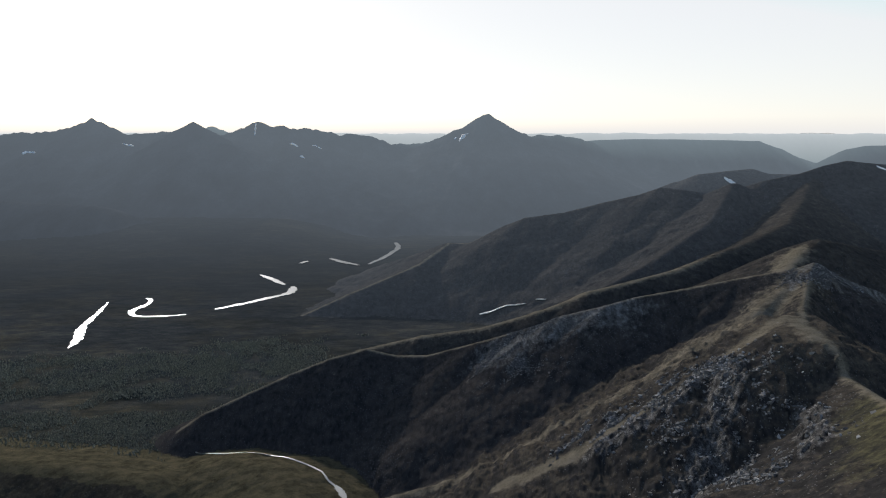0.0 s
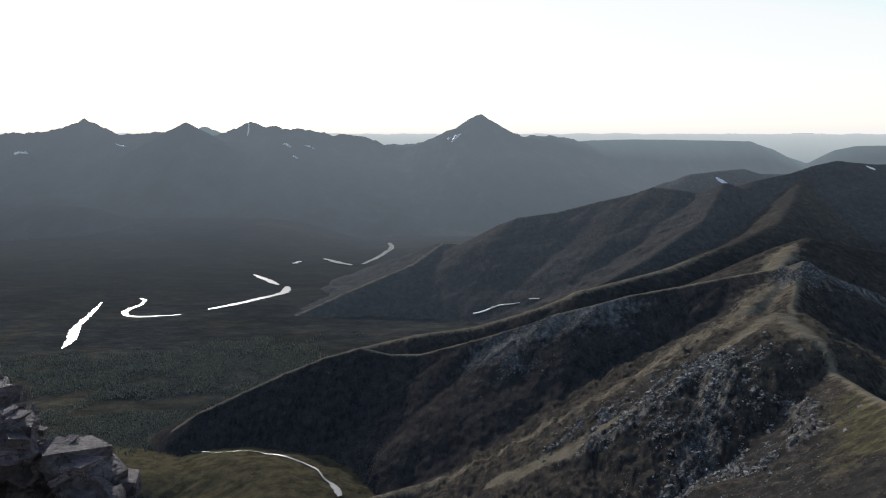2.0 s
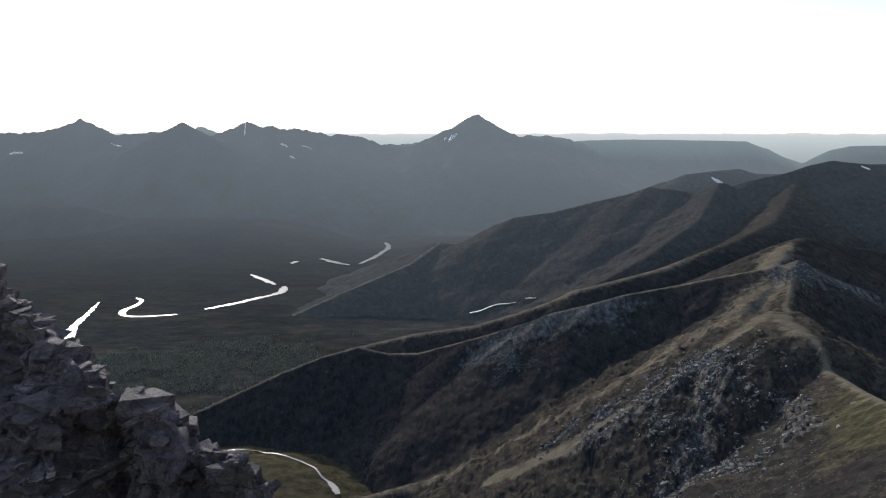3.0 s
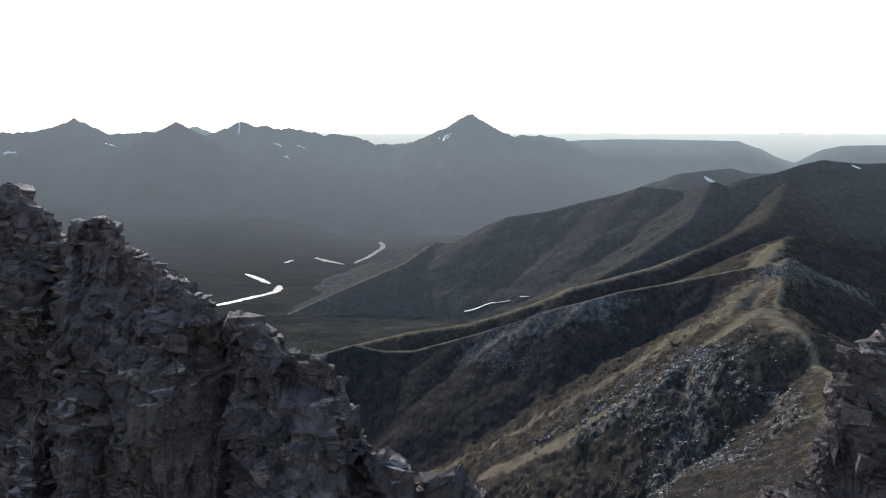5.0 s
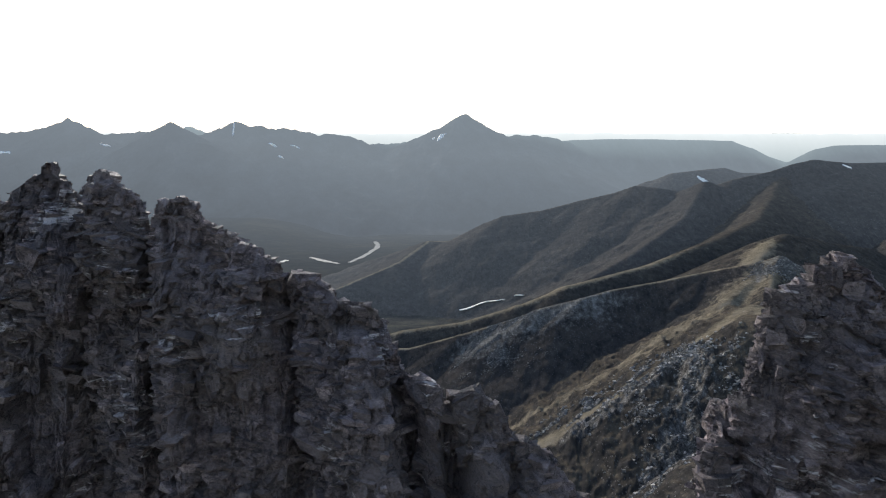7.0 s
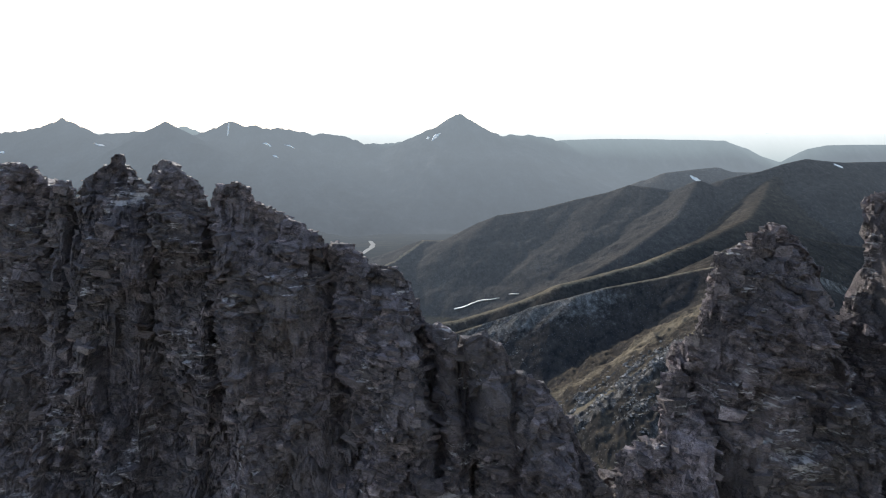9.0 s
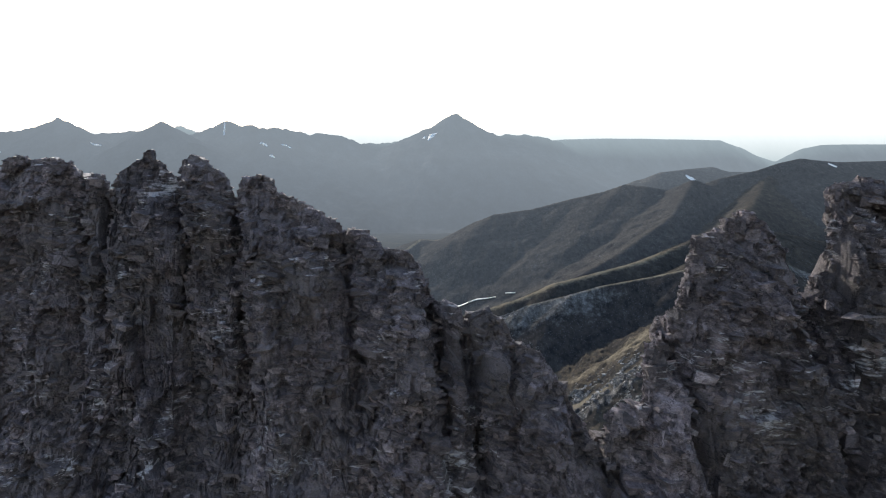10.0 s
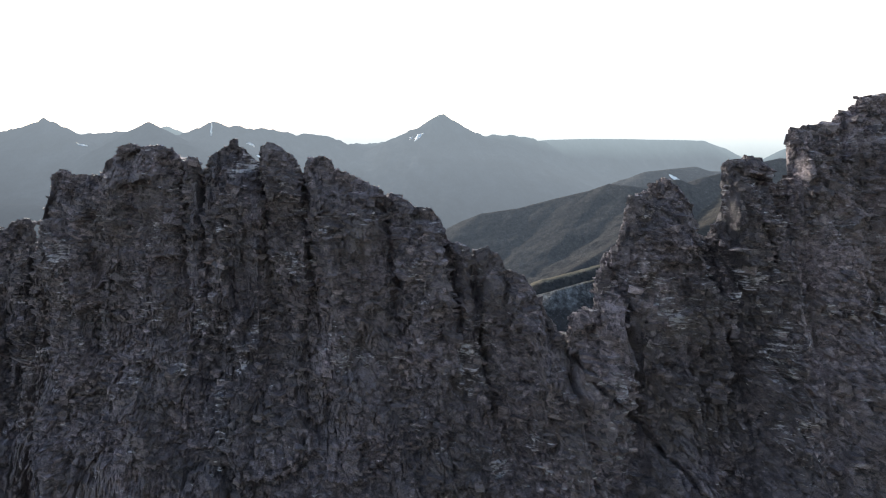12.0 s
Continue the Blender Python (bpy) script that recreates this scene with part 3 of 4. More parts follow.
NAMES = {
    "home": ("mountain", "steep grey-brown mountainside below the rocky crest", M_HOME),
    "spur_1": ("mountain_spur", "rocky spur with a pale grassy crest", M_SPUR),
    "spur_2": ("mountain_spur", "dark scree spur falling steeply to a stream", M_SCREE),
    "knob": ("mountain", "dark pointed rocky knob on a ridge", M_SPUR),
    "spur_3": ("mountain_spur", "smooth rounded spur with a light turf crest", M_SPUR),
    "spur_4": ("mountain_spur", "dark gullied spur under the summit ridge", M_RIDGE),
    "ridge_5": ("mountain_ridge", "long dark ridge rising to a broad summit", M_RIDGE),
    "spur_6": ("mountain_spur", "low rounded brown spur beside the river", M_RIDGE),
    "peak_7": ("mountain", "dark rounded summit with a snow patch", M_RIDGE),
    "far_8": ("distant_hill", "hazy flat-topped hill across the valley", M_FAR),
    "far_9": ("distant_mountain", "hazy grey mountain range with a domed peak", M_FAR),
    "far_10": ("distant_mountain", "hazy pyramid-shaped grey mountain above the valley", M_FAR),
    "far_11": ("distant_mountain", "hazy serrated mountain range with snow streaks", M_FAR),
    "far_12": ("distant_mountain", "tall pointed grey peak standing above its neighbours", M_FAR),
    "far_13": ("distant_mountain", "broad hazy shoulder below the pointed peak", M_FAR),
    "far_16": ("distant_mountain", "long hazy spur running down to the river", M_FAR),
    "far_17": ("distant_mountain", "hazy grey spur below the serrated range", M_FAR),
    "far_18": ("distant_mountain", "hazy grey spur below the domed peak", M_FAR),
    "far_19": ("distant_mountain", "hazy spur below the flat shoulder", M_FAR),
    "mesa_14": ("distant_mesa", "long flat-topped blue-grey mesa far away", M_FAR),
    "spur_1b": ("mountain_spur", "rocky brown flank with broken outcrops", M_HOME),
    "mound_a": ("meadow_mound", "low olive-green grassy mound beside the stream", M_MEADOW),
    "mound_b": ("meadow_mound", "rounded olive-brown grassy mound above a pool", M_MEADOW),
    "far_20": ("distant_mountain", "pale hazy peak far behind the range", M_FAR),
    "spur_7": ("mountain_spur", "brown heath slope with a pale turf patch", M_SPUR),
    "mesa_15": ("distant_mesa", "short flat-topped blue-grey mesa near the horizon", M_FAR),
}
# what covers the land: dry turf along some crests, talus and bedrock in bands, meadow on the mounds and the lowest slope
fx, fy = V[:, 0], V[:, 1]
TURF = {"spur_1": (9, 44), "spur_3": (4, 12), "spur_1b": (5, 10), "spur_2": (1.5, 5), "spur_6": (1, 8), "home": (0, 8)}
A_TURF = np.zeros(len(V))
for name, (inner, outer) in TURF.items():
    _, d = crest_height(fx, fy, RANGES[name])
    fade = 1 - smooth(430, 600, fx) if name == "spur_3" else 1.0
    wide = 14 + (outer - 14) * smooth(140, 330, fx) if name == "spur_1" else outer
    A_TURF = np.maximum(A_TURF, np.clip(1 - (d - inner * np.minimum(1, wide / outer)) / wide, 0, 1) * (0.6 if outer > 40 else 0.85) * fade)
A_ROCK = np.where(fy < 760, band(fx, fy, OUTCROPS) + 0.25 * fbm(fx / 20, fy / 20, 3, 405), 0)
A_TURF = np.maximum(A_TURF, 0.9 * np.exp(-(line_distance(fx, fy, [(470, 925), (515, 985)]) / 22) ** 2))
A_TURF = np.clip(A_TURF - 0.6 * A_ROCK, 0, 1)
A_TALUS = band(fx, fy, TALUS) * 0.66
A_MEADOW = np.where((gown.reshape(-1) == list(RANGES).index("mound_a") + 1) | (gown.reshape(-1) == list(RANGES).index("mound_b") + 1), 0.85, 0.0)
A_MEADOW = np.where((fx < -230) & (fy < 775 + 0.33 * (-275 - fx) + 12 * fbm(fx / 40, fy / 40, 3, 406)), A_MEADOW * 0.3, A_MEADOW)      # meadow cut to 0.3 on the near side, down to dark brown
A_MEADOW = np.maximum(A_MEADOW, 0.55 * np.exp(-(line_distance(fx, fy, [(225, 330), (262, 400), (300, 470)]) / 30) ** 2))
COVERS = {"turf": A_TURF, "rock": A_ROCK, "talus": A_TALUS, "meadow": A_MEADOW}
for k, name in enumerate(RANGES, 1):
    ob_name, label, mat = NAMES[name]
    sel = Q[owner == k]
    if len(sel):
        near = not name.startswith(("far", "mesa_"))
        tagged(subset(ob_name, V, sel, mat, flat=False, covers=COVERS if near else ()), label, "mountain", kind="structure")


# ---------------------------------------------------------------- angular stones
CORNERS = np.array([(-1, -1, -1), (1, -1, -1), (1, 1, -1), (-1, 1, -1), (-1, -1, 1), (1, -1, 1), (1, 1, 1), (-1, 1, 1)], float) * 0.5
SIDES = np.array([(0, 3, 2, 1), (4, 5, 6, 7), (0, 1, 5, 4), (1, 2, 6, 5), (2, 3, 7, 6), (3, 0, 4, 7)])


def turn_matrices(rx, ry, rz):
    cx, sx, cy, sy, cz, sz = np.cos(rx), np.sin(rx), np.cos(ry), np.sin(ry), np.cos(rz), np.sin(rz)
    o, l = np.zeros_like(cx), np.ones_like(cx)
    A = np.stack([np.stack([l, o, o], -1), np.stack([o, cx, -sx], -1), np.stack([o, sx, cx], -1)], -2)
    B = np.stack([np.stack([cy, o, sy], -1), np.stack([o, l, o], -1), np.stack([-sy, o, cy], -1)], -2)
    C = np.stack([np.stack([cz, -sz, o], -1), np.stack([sz, cz, o], -1), np.stack([o, o, l], -1)], -2)
    return C @ B @ A


def stones_mesh(centres, dims, turns, rng, jitter=0.3):
    """Corners and sides of many uneven, sharp-edged blocks."""
    n = len(centres)
    c = CORNERS[None] * (1 + jitter * rng.uniform(-1, 1, (n, 8, 3)))
    c = c + jitter * 0.5 * rng.uniform(-1, 1, (n, 8, 3))
    v = np.einsum("nij,nkj->nki", turns, c * dims[:, None, :]) + centres[:, None, :]
    f = SIDES[None] + (np.arange(n) * 8)[:, None, None]
    return v.reshape(-1, 3), f.reshape(-1, 4)


# ---------------------------------------------------------------- river
def ribbon(name, pts, mat, parent, lift=0.6, steps=10, level=True):
    """A band of water along points (x, y, width)."""
    P = []
    for a, b in zip(pts, pts[1:]):
        for i in range(steps):
            t = i / steps
            P.append([a[j] + (b[j] - a[j]) * t for j in range(3)])
    P.append(list(pts[-1]))
    P = np.array(P, dtype=float)
    for _ in range(6):
        P[1:-1] = (P[:-2] + 2 * P[1:-1] + P[2:]) / 4
    T = np.gradient(P[:, :2], axis=0)
    T /= np.linalg.norm(T, axis=1, keepdims=True) + 1e-9
    N = np.stack([-T[:, 1], T[:, 0]], 1)
    s = np.arange(len(P))
    wl = P[:, 2] * (0.36 + 0.15 * noise2(s / 3.0, s * 0 + 0.3, 5))
    wr = P[:, 2] * (0.36 + 0.15 * noise2(s / 3.0, s * 0 + 7.3, 6))
    L, R = P[:, :2] + N * wl[:, None], P[:, :2] - N * wr[:, None]
    hz, _ = height(P[:, 0], P[:, 1])
    if level:
        hz = np.full_like(hz, hz.max())
    else:
        for _ in range(12):
            hz[1:-1] = (hz[:-2] + hz[1:-1] * 2 + hz[2:]) / 4
    hz = hz + lift
    n = len(P)
    verts = np.concatenate([np.c_[L, hz], np.c_[R, hz], np.c_[L, hz - 1.5], np.c_[R, hz - 1.5]])
    i = np.arange(n - 1)
    faces = np.concatenate([np.stack([i, i + n, i + n + 1, i + 1], 1), np.stack([i, i + 1, i + 2 * n + 1, i + 2 * n], 1),
                            np.stack([i + n + 1, i + n, i + 3 * n, i + 3 * n + 1], 1)])
    return mesh_object(name, verts, faces, mat, parent)


river = tagged(new("river"), "winding silver river reflecting the bright sky", "river", kind="structure")
ribbon("reach", [(-680, 1822, 5), (-665, 1734, 13), (-656, 1665, 17), (-647, 1596, 20), (-638, 1555, 25), (-619, 1506, 27), (-611, 1462, 17), (-608, 1427, 4)], M_WATER, river)
ribbon("reach", [(-606, 1860, 8), (-586, 1842, 11), (-581, 1781, 12), (-593, 1747, 15), (-593, 1714, 17), (-575, 1681, 14), (-555, 1670, 6), (-508, 1673, 5), (-464, 1686, 3)], M_WATER, river)
ribbon("reach", [(-390, 2160, 10), (-359, 2112, 24), (-326, 2054, 26), (-300, 2010, 12)], M_WATER, river)
ribbon("reach", [(-274, 1985, 16), (-268, 1942, 30), (-274, 1900, 30), (-290, 1874, 22)], M_WATER, river)
ribbon("reach", [(-286, 1880, 22), (-322, 1838, 26), (-362, 1787, 24), (-392, 1755, 18), (-416, 1734, 8)], M_WATER, river)
ribbon("reach", [(-299, 2318, 20), (-286, 2362, 20)], M_WATER, river)
ribbon("reach", [(-217, 2409, 18), (-168, 2333, 32), (-122, 2280, 14)], M_WATER, river)
ribbon("reach", [(-94, 2318, 16), (-50, 2442, 22), (-10, 2610, 24), (-6, 2690, 24), (-17, 2773, 16)], M_WATER, river)


stream = tagged(new("stream"), "thin silver stream running into a small pool", "stream", kind="structure")
ribbon("reach", [(-243, 915, 1.5), (-230, 905, 2), (-196, 874, 0.5), (-151, 866, 0.5), (-127, 842, 2.5), (-98, 823, 3.5)], M_WATER, stream, lift=1.0, level=False)
ribbon("reach", [(-98, 823, 3.5), (-81, 805, 3), (-73, 785, 3), (-62, 770, 4)], M_WATER, stream, lift=1.0, level=False)
ribbon("pool", [(-64, 774, 4), (-60, 766, 9), (-56, 756, 10), (-52, 744, 7)], M_WATER, stream, level=True)
far_water = tagged(new("distant_lake"), "thin pale strip of water on the plain", "lake", kind="structure")
ribbon("lake_surface", [(2440, 4640, 10), (2530, 4627, 18), (2640, 4612, 10)], M_WATER, far_water, lift=3, level=False)


# ---------------------------------------------------------------- snow
def snow_patch(x, y, a, b, turn, seed, name="snow_patch"):
    """A thin bank of old snow lying on a slope: an uneven oval, a by b metres."""
    rings, spokes = 7, 28
    th = np.linspace(0, 2 * math.pi, spokes, endpoint=False)
    edge = 1 + 0.35 * noise2(np.cos(th) * 1.7 + seed, np.sin(th) * 1.7, seed) + 0.15 * noise2(np.cos(th) * 5 + seed, np.sin(th) * 5, seed)
    px, py, thick = [x], [y], [1.0]
    c, s = math.cos(radians(turn)), math.sin(radians(turn))
    for k in range(1, rings + 1):
        r = k / rings
        ex, ey = np.cos(th) * edge * r * a / 2, np.sin(th) * edge * r * b / 2
        px += list(x + ex * c - ey * s)
        py += list(y + ex * s + ey * c)
        thick += [1 - r ** 3] * spokes
    px, py = np.array(px), np.array(py)
    hz, _ = height(px, py)
    hz = hz + (np.array(thick) * 2.2 - 0.2) * (0.5 if y < 2500 else 1.6)
    faces = [(0, 1 + i, 1 + (i + 1) % spokes) for i in range(spokes)]
    for k in range(rings - 1):
        o = 1 + k * spokes
        for i in range(spokes):
            j = (i + 1) % spokes
            faces += [(o + i, o + spokes + i, o + spokes + j), (o + i, o + spokes + j, o + j)]
    ob = mesh_object(name, np.c_[px, py, hz], np.array(faces), M_SNOW, flat=False)
    return tagged(ob, "small bright patch of old snow on a mountainside", "snow", "snow patches", "structure")


for k, (x, y, a, b, turn) in enumerate([(336, 4133, 26, 95, -28), (294, 4142, 14, 34, -20), (-738, 4050, 9, 120, 6), (-1655, 3572, 60, 46, 30), (-1266, 3722, 52, 18, 0),
                                        (-525, 3900, 46, 24, 0), (-422, 3970, 60, 16, 0), (-466, 3752, 26, 22, 0), (992, 2290, 20, 52, 25), (1088, 1712, 24, 16, 0)]):
    snow_patch(x, y, a, b, turn, k + 3)
# gully water; snow white stands in for the sky it reflects
for pts in ([(166, 1578, 9), (185, 1577, 10), (203, 1575, 9), (231, 1565, 8), (257, 1541, 3)], [(277, 1539, 5), (286, 1530, 6), (294, 1521, 3)]):
    tagged(ribbon("water_strip", pts, M_SNOW, None, lift=3.0, level=False), "long thin strip of bright water in a gully, coloured like snow", "snow", "snow patches", "structure")


# ---------------------------------------------------------------- loose stones on the slopes
def stone_material(name, dark, light):
    m, nt, b = material(name, 0.9)
    geo = nt.nodes.new("ShaderNodeNewGeometry")
    tone = ramp(nt, geo.outputs["Random Per Island"], (0.0, dark), (0.75, tuple(p * 0.75 + q * 0.25 for p, q in zip(dark, light))), (1.0, light))
    grain = ramp(nt, tex_noise(nt, geo.outputs["Position"], 2.5, 6, 0.7), (0.3, (0.6, 0.6, 0.6)), (0.7, (1.3, 1.3, 1.3)))
    link(nt, mix(nt, 1.0, tone, grain, 'MULTIPLY'), b.inputs["Base Color"])
    return m


M_STONE = stone_material("pale_stone", (0.085, 0.077, 0.066), (0.44, 0.40, 0.35))
M_TALUS = stone_material("grey_talus", (0.05, 0.049, 0.047), (0.27, 0.25, 0.23))


def stone_field(name, label, line, spread, count, size, mat, seed, flatness=0.6, clump=22.0):
    """Stones of many sizes thrown along a line on the land, in clumps."""
    rng = np.random.default_rng(seed)
    pts = np.array(line, float)
    seg = rng.integers(0, len(pts) - 1, count * 3)
    t = rng.uniform(0, 1, count * 3)[:, None]
    p = pts[seg] * (1 - t) + pts[seg + 1] * t + rng.normal(0, 1, (count * 3, 2)) * spread
    ca, sa = 0.8, 0.6                     # clumps lie in ribs running down the slope
    dens = -0.05 + 1.5 * fbm((p[:, 0] * ca + p[:, 1] * sa) / (clump * 2.5), (p[:, 1] * ca - p[:, 0] * sa) / clump, 3, seed)
    p = p[rng.uniform(0, 1, len(p)) < dens][:count]
    n = len(p)
    hz, _ = height(p[:, 0], p[:, 1])
    sc = np.minimum(size * np.exp(rng.normal(0, 0.5, n)), size * 2.6)
    dims = np.stack([sc * rng.uniform(0.9, 1.8, n), sc * rng.uniform(0.8, 1.3, n), sc * rng.uniform(flatness, flatness * 1.7, n)], 1)
    turns = turn_matrices(rng.normal(0, 0.3, n), rng.normal(0, 0.3, n), rng.uniform(0, 6.3, n))
    v, f = stones_mesh(np.c_[p, hz - dims[:, 2] * 0.12], dims, turns, rng, 0.35)
    return tagged(mesh_object(name, v, f, mat), label, "stones", kind="stuff")


stone_field("boulder_field", "pale and dark boulders and outcrops strewn over a slope",
            [(245, 640), (255, 600), (240, 540), (215, 470), (180, 430)], 26, 6000, 0.85, M_STONE, 11, 0.7, 14)
stone_field("boulder_field", "broken dark outcrops along a grassy slope", [(150, 650), (200, 630), (255, 640), (280, 600)], 12, 5000, 0.8, M_STONE, 12, 0.8, 12)
stone_field("talus_slope", "light grey talus on a rounded shoulder", [(250, 920), (190, 925), (140, 920), (110, 890), (190, 880)], 20, 14000, 0.55, M_TALUS, 13, 0.6)
stone_field("talus_slope", "grey rubble on the pointed knob", [(440, 830), (463, 844), (500, 846), (450, 800)], 12, 4500, 0.7, M_TALUS, 14, 0.8)


def boulders(count, seed):
    """Single large boulders that stand out on the broken slopes."""
    rng = np.random.default_rng(seed)
    shapes = []
    for _ in range(6):
        bm = bmesh.new()
        for p in rng.normal(0, 1, (16, 3)):
            p = p / np.linalg.norm(p) * rng.uniform(0.42, 0.58)
            bm.verts.new((p[0] * 1.3, p[1], p[2] * 0.8))
        hull = bmesh.ops.convex_hull(bm, input=bm.verts)
        bmesh.ops.delete(bm, geom=[v for v in hull["geom_interior"] if isinstance(v, bmesh.types.BMVert)], context='VERTS')
        bmesh.ops.bevel(bm, geom=bm.edges[:], offset=0.03, segments=1, affect='EDGES')
        me = bpy.data.meshes.new("boulder")
        bm.to_mesh(me)
        bm.free()
        me.materials.append(M_BOULDER)
        shapes.append(me)
    for k in range(count):
        pts, w = OUTCROPS[k % len(OUTCROPS)]
        i = rng.integers(0, len(pts) - 1)
        t = rng.uniform(0, 1)
        x = pts[i][0] * (1 - t) + pts[i + 1][0] * t + rng.normal(0, w * 0.8)
        y = pts[i][1] * (1 - t) + pts[i + 1][1] * t + rng.normal(0, w * 0.8)
        size = 1.5 * math.exp(rng.normal(0, 0.35))
        hz, _ = height(np.array([x]), np.array([y]))
        ob = new("boulder", shapes[k % 6])
        ob.matrix_basis = pose(x, y, float(hz[0]) + 0.14 * size, rng.uniform(-15, 15), rng.uniform(-15, 15), rng.uniform(0, 360)) @ Matrix.Diagonal((size, size, size, 1))
        tagged(ob, "pale grey angular boulder on a broken rocky slope", "boulder", "boulders on the slope")


M_BOULDER = stone_material("boulder_stone", (0.30, 0.28, 0.25), (0.5, 0.47, 0.43))
boulders(60, 21)


# ---------------------------------------------------------------- valley woods
def wood(name, label, regions, seed):
    """Many small pointed conifers, each three uneven tiers on a stem."""
    rng = np.random.default_rng(seed)
    P = []
    for x0, x1, y0, y1, n, keep in regions:
        q = np.stack([rng.uniform(x0, x1, n * 4), rng.uniform(y0, y1, n * 4)], 1)
        fade = np.minimum(np.minimum(q[:, 0] - x0, x1 - q[:, 0]), np.minimum(q[:, 1] - y0, y1 - q[:, 1]))
        dens = keep * smooth(0, 90, fade) + 0.8 * fbm(q[:, 0] / 70, q[:, 1] / 70, 4, seed + 1) - 0.25 * (1 - smooth(0, 90, fade))
        P.append(q[rng.uniform(0, 1, len(q)) < dens][:n])
    P = np.concatenate(P)
    hz, own = height(P[:, 0], P[:, 1])
    names = list(RANGES)
    ok = (own == 0) | (own == names.index("mound_a") + 1) & (rng.uniform(0, 1, len(P)) < 0.12)
    P, hz = P[ok], hz[ok]
    n = len(P)
    H = rng.uniform(2.4, 5.4, n) * (0.8 + 0.3 * fbm(P[:, 0] / 50, P[:, 1] / 50, 2, seed + 2))
    R = H * rng.uniform(0.2, 0.34, n)
    verts, faces, base = [], [], 0
    sides = 5
    tiers = ((0.08, 0.55, 1.0), (0.34, 0.78, 0.76), (0.6, 1.0, 0.5))
    ang0 = rng.uniform(0, 6.3, n)
    for lo, hi, w in tiers:
        ring = []
        for k in range(sides):
            a = ang0 + 2 * math.pi * k / sides
            rr = R * w * rng.uniform(0.65, 1.25, n)
            ring.append(np.stack([P[:, 0] + np.cos(a) * rr, P[:, 1] + np.sin(a) * rr, hz + H * lo + H * rng.uniform(-0.05, 0.05, n)], 1))
        tip = np.stack([P[:, 0] + R * rng.uniform(-0.1, 0.1, n), P[:, 1] + R * rng.uniform(-0.1, 0.1, n), hz + H * hi], 1)
        block = np.stack(ring + [tip], 1)
        idx = base + np.arange(n)[:, None] * (sides + 1)
        for k in range(sides):
            faces.append(np.concatenate([idx + k, idx + (k + 1) % sides, idx + sides], 1))
        verts.append(block.reshape(-1, 3))
        base += n * (sides + 1)
    # stems
    stem = []
    for k in range(3):
        a = 2 * math.pi * k / 3
        stem.append(np.stack([P[:, 0] + np.cos(a) * H * 0.02, P[:, 1] + np.sin(a) * H * 0.02, hz - 0.3], 1))
    stem.append(np.stack([P[:, 0], P[:, 1], hz + H * 0.3], 1))
    idx = base + np.arange(n)[:, None] * 4
    for k in range(3):
        faces.append(np.concatenate([idx + k, idx + (k + 1) % 3, idx + 3], 1))
    verts.append(np.stack(stem, 1).reshape(-1, 3))
    return tagged(mesh_object(name, np.concatenate(verts), np.concatenate(faces), M_LEAF), label, "trees", kind="stuff")


wood("conifer_wood", "sparse dark green conifers over the valley floor",
     [(-680, -190, 880, 1130, 15000, 0.8), (-760, -150, 1120, 1420, 15000, 0.65), (-420, -60, 1200, 1500, 7000, 0.55)], 31)

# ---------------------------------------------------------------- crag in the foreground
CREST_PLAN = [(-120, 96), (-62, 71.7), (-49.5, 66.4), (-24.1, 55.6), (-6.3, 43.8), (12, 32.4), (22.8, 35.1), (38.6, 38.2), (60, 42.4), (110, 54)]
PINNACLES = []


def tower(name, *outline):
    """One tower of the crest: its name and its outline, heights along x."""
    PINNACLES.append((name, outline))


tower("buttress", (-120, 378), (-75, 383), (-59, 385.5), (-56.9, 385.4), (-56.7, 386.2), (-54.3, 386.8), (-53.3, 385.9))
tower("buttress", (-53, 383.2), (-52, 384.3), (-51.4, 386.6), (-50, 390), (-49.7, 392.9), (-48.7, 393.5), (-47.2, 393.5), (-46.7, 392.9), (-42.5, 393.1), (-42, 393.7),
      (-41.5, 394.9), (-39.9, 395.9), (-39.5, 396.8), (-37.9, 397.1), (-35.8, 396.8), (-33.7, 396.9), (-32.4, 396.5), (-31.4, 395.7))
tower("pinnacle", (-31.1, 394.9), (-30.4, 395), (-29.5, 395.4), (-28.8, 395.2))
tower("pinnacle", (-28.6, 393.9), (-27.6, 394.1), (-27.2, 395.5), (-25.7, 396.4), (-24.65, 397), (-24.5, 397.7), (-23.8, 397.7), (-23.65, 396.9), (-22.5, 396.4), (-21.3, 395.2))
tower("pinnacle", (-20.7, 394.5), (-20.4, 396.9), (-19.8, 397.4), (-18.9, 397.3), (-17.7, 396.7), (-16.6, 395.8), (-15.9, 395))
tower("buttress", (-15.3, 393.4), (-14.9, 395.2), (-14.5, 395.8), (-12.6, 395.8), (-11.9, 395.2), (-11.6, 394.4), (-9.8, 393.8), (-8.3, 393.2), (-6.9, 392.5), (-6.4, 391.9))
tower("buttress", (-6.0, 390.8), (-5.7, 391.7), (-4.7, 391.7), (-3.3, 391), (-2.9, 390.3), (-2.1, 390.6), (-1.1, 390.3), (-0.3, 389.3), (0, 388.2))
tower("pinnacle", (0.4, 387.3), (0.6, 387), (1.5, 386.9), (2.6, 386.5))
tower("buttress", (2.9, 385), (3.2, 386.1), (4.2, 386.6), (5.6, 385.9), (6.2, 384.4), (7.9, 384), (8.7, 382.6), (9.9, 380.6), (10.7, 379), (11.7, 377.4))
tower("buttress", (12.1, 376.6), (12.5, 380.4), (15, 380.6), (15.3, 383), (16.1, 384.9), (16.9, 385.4))
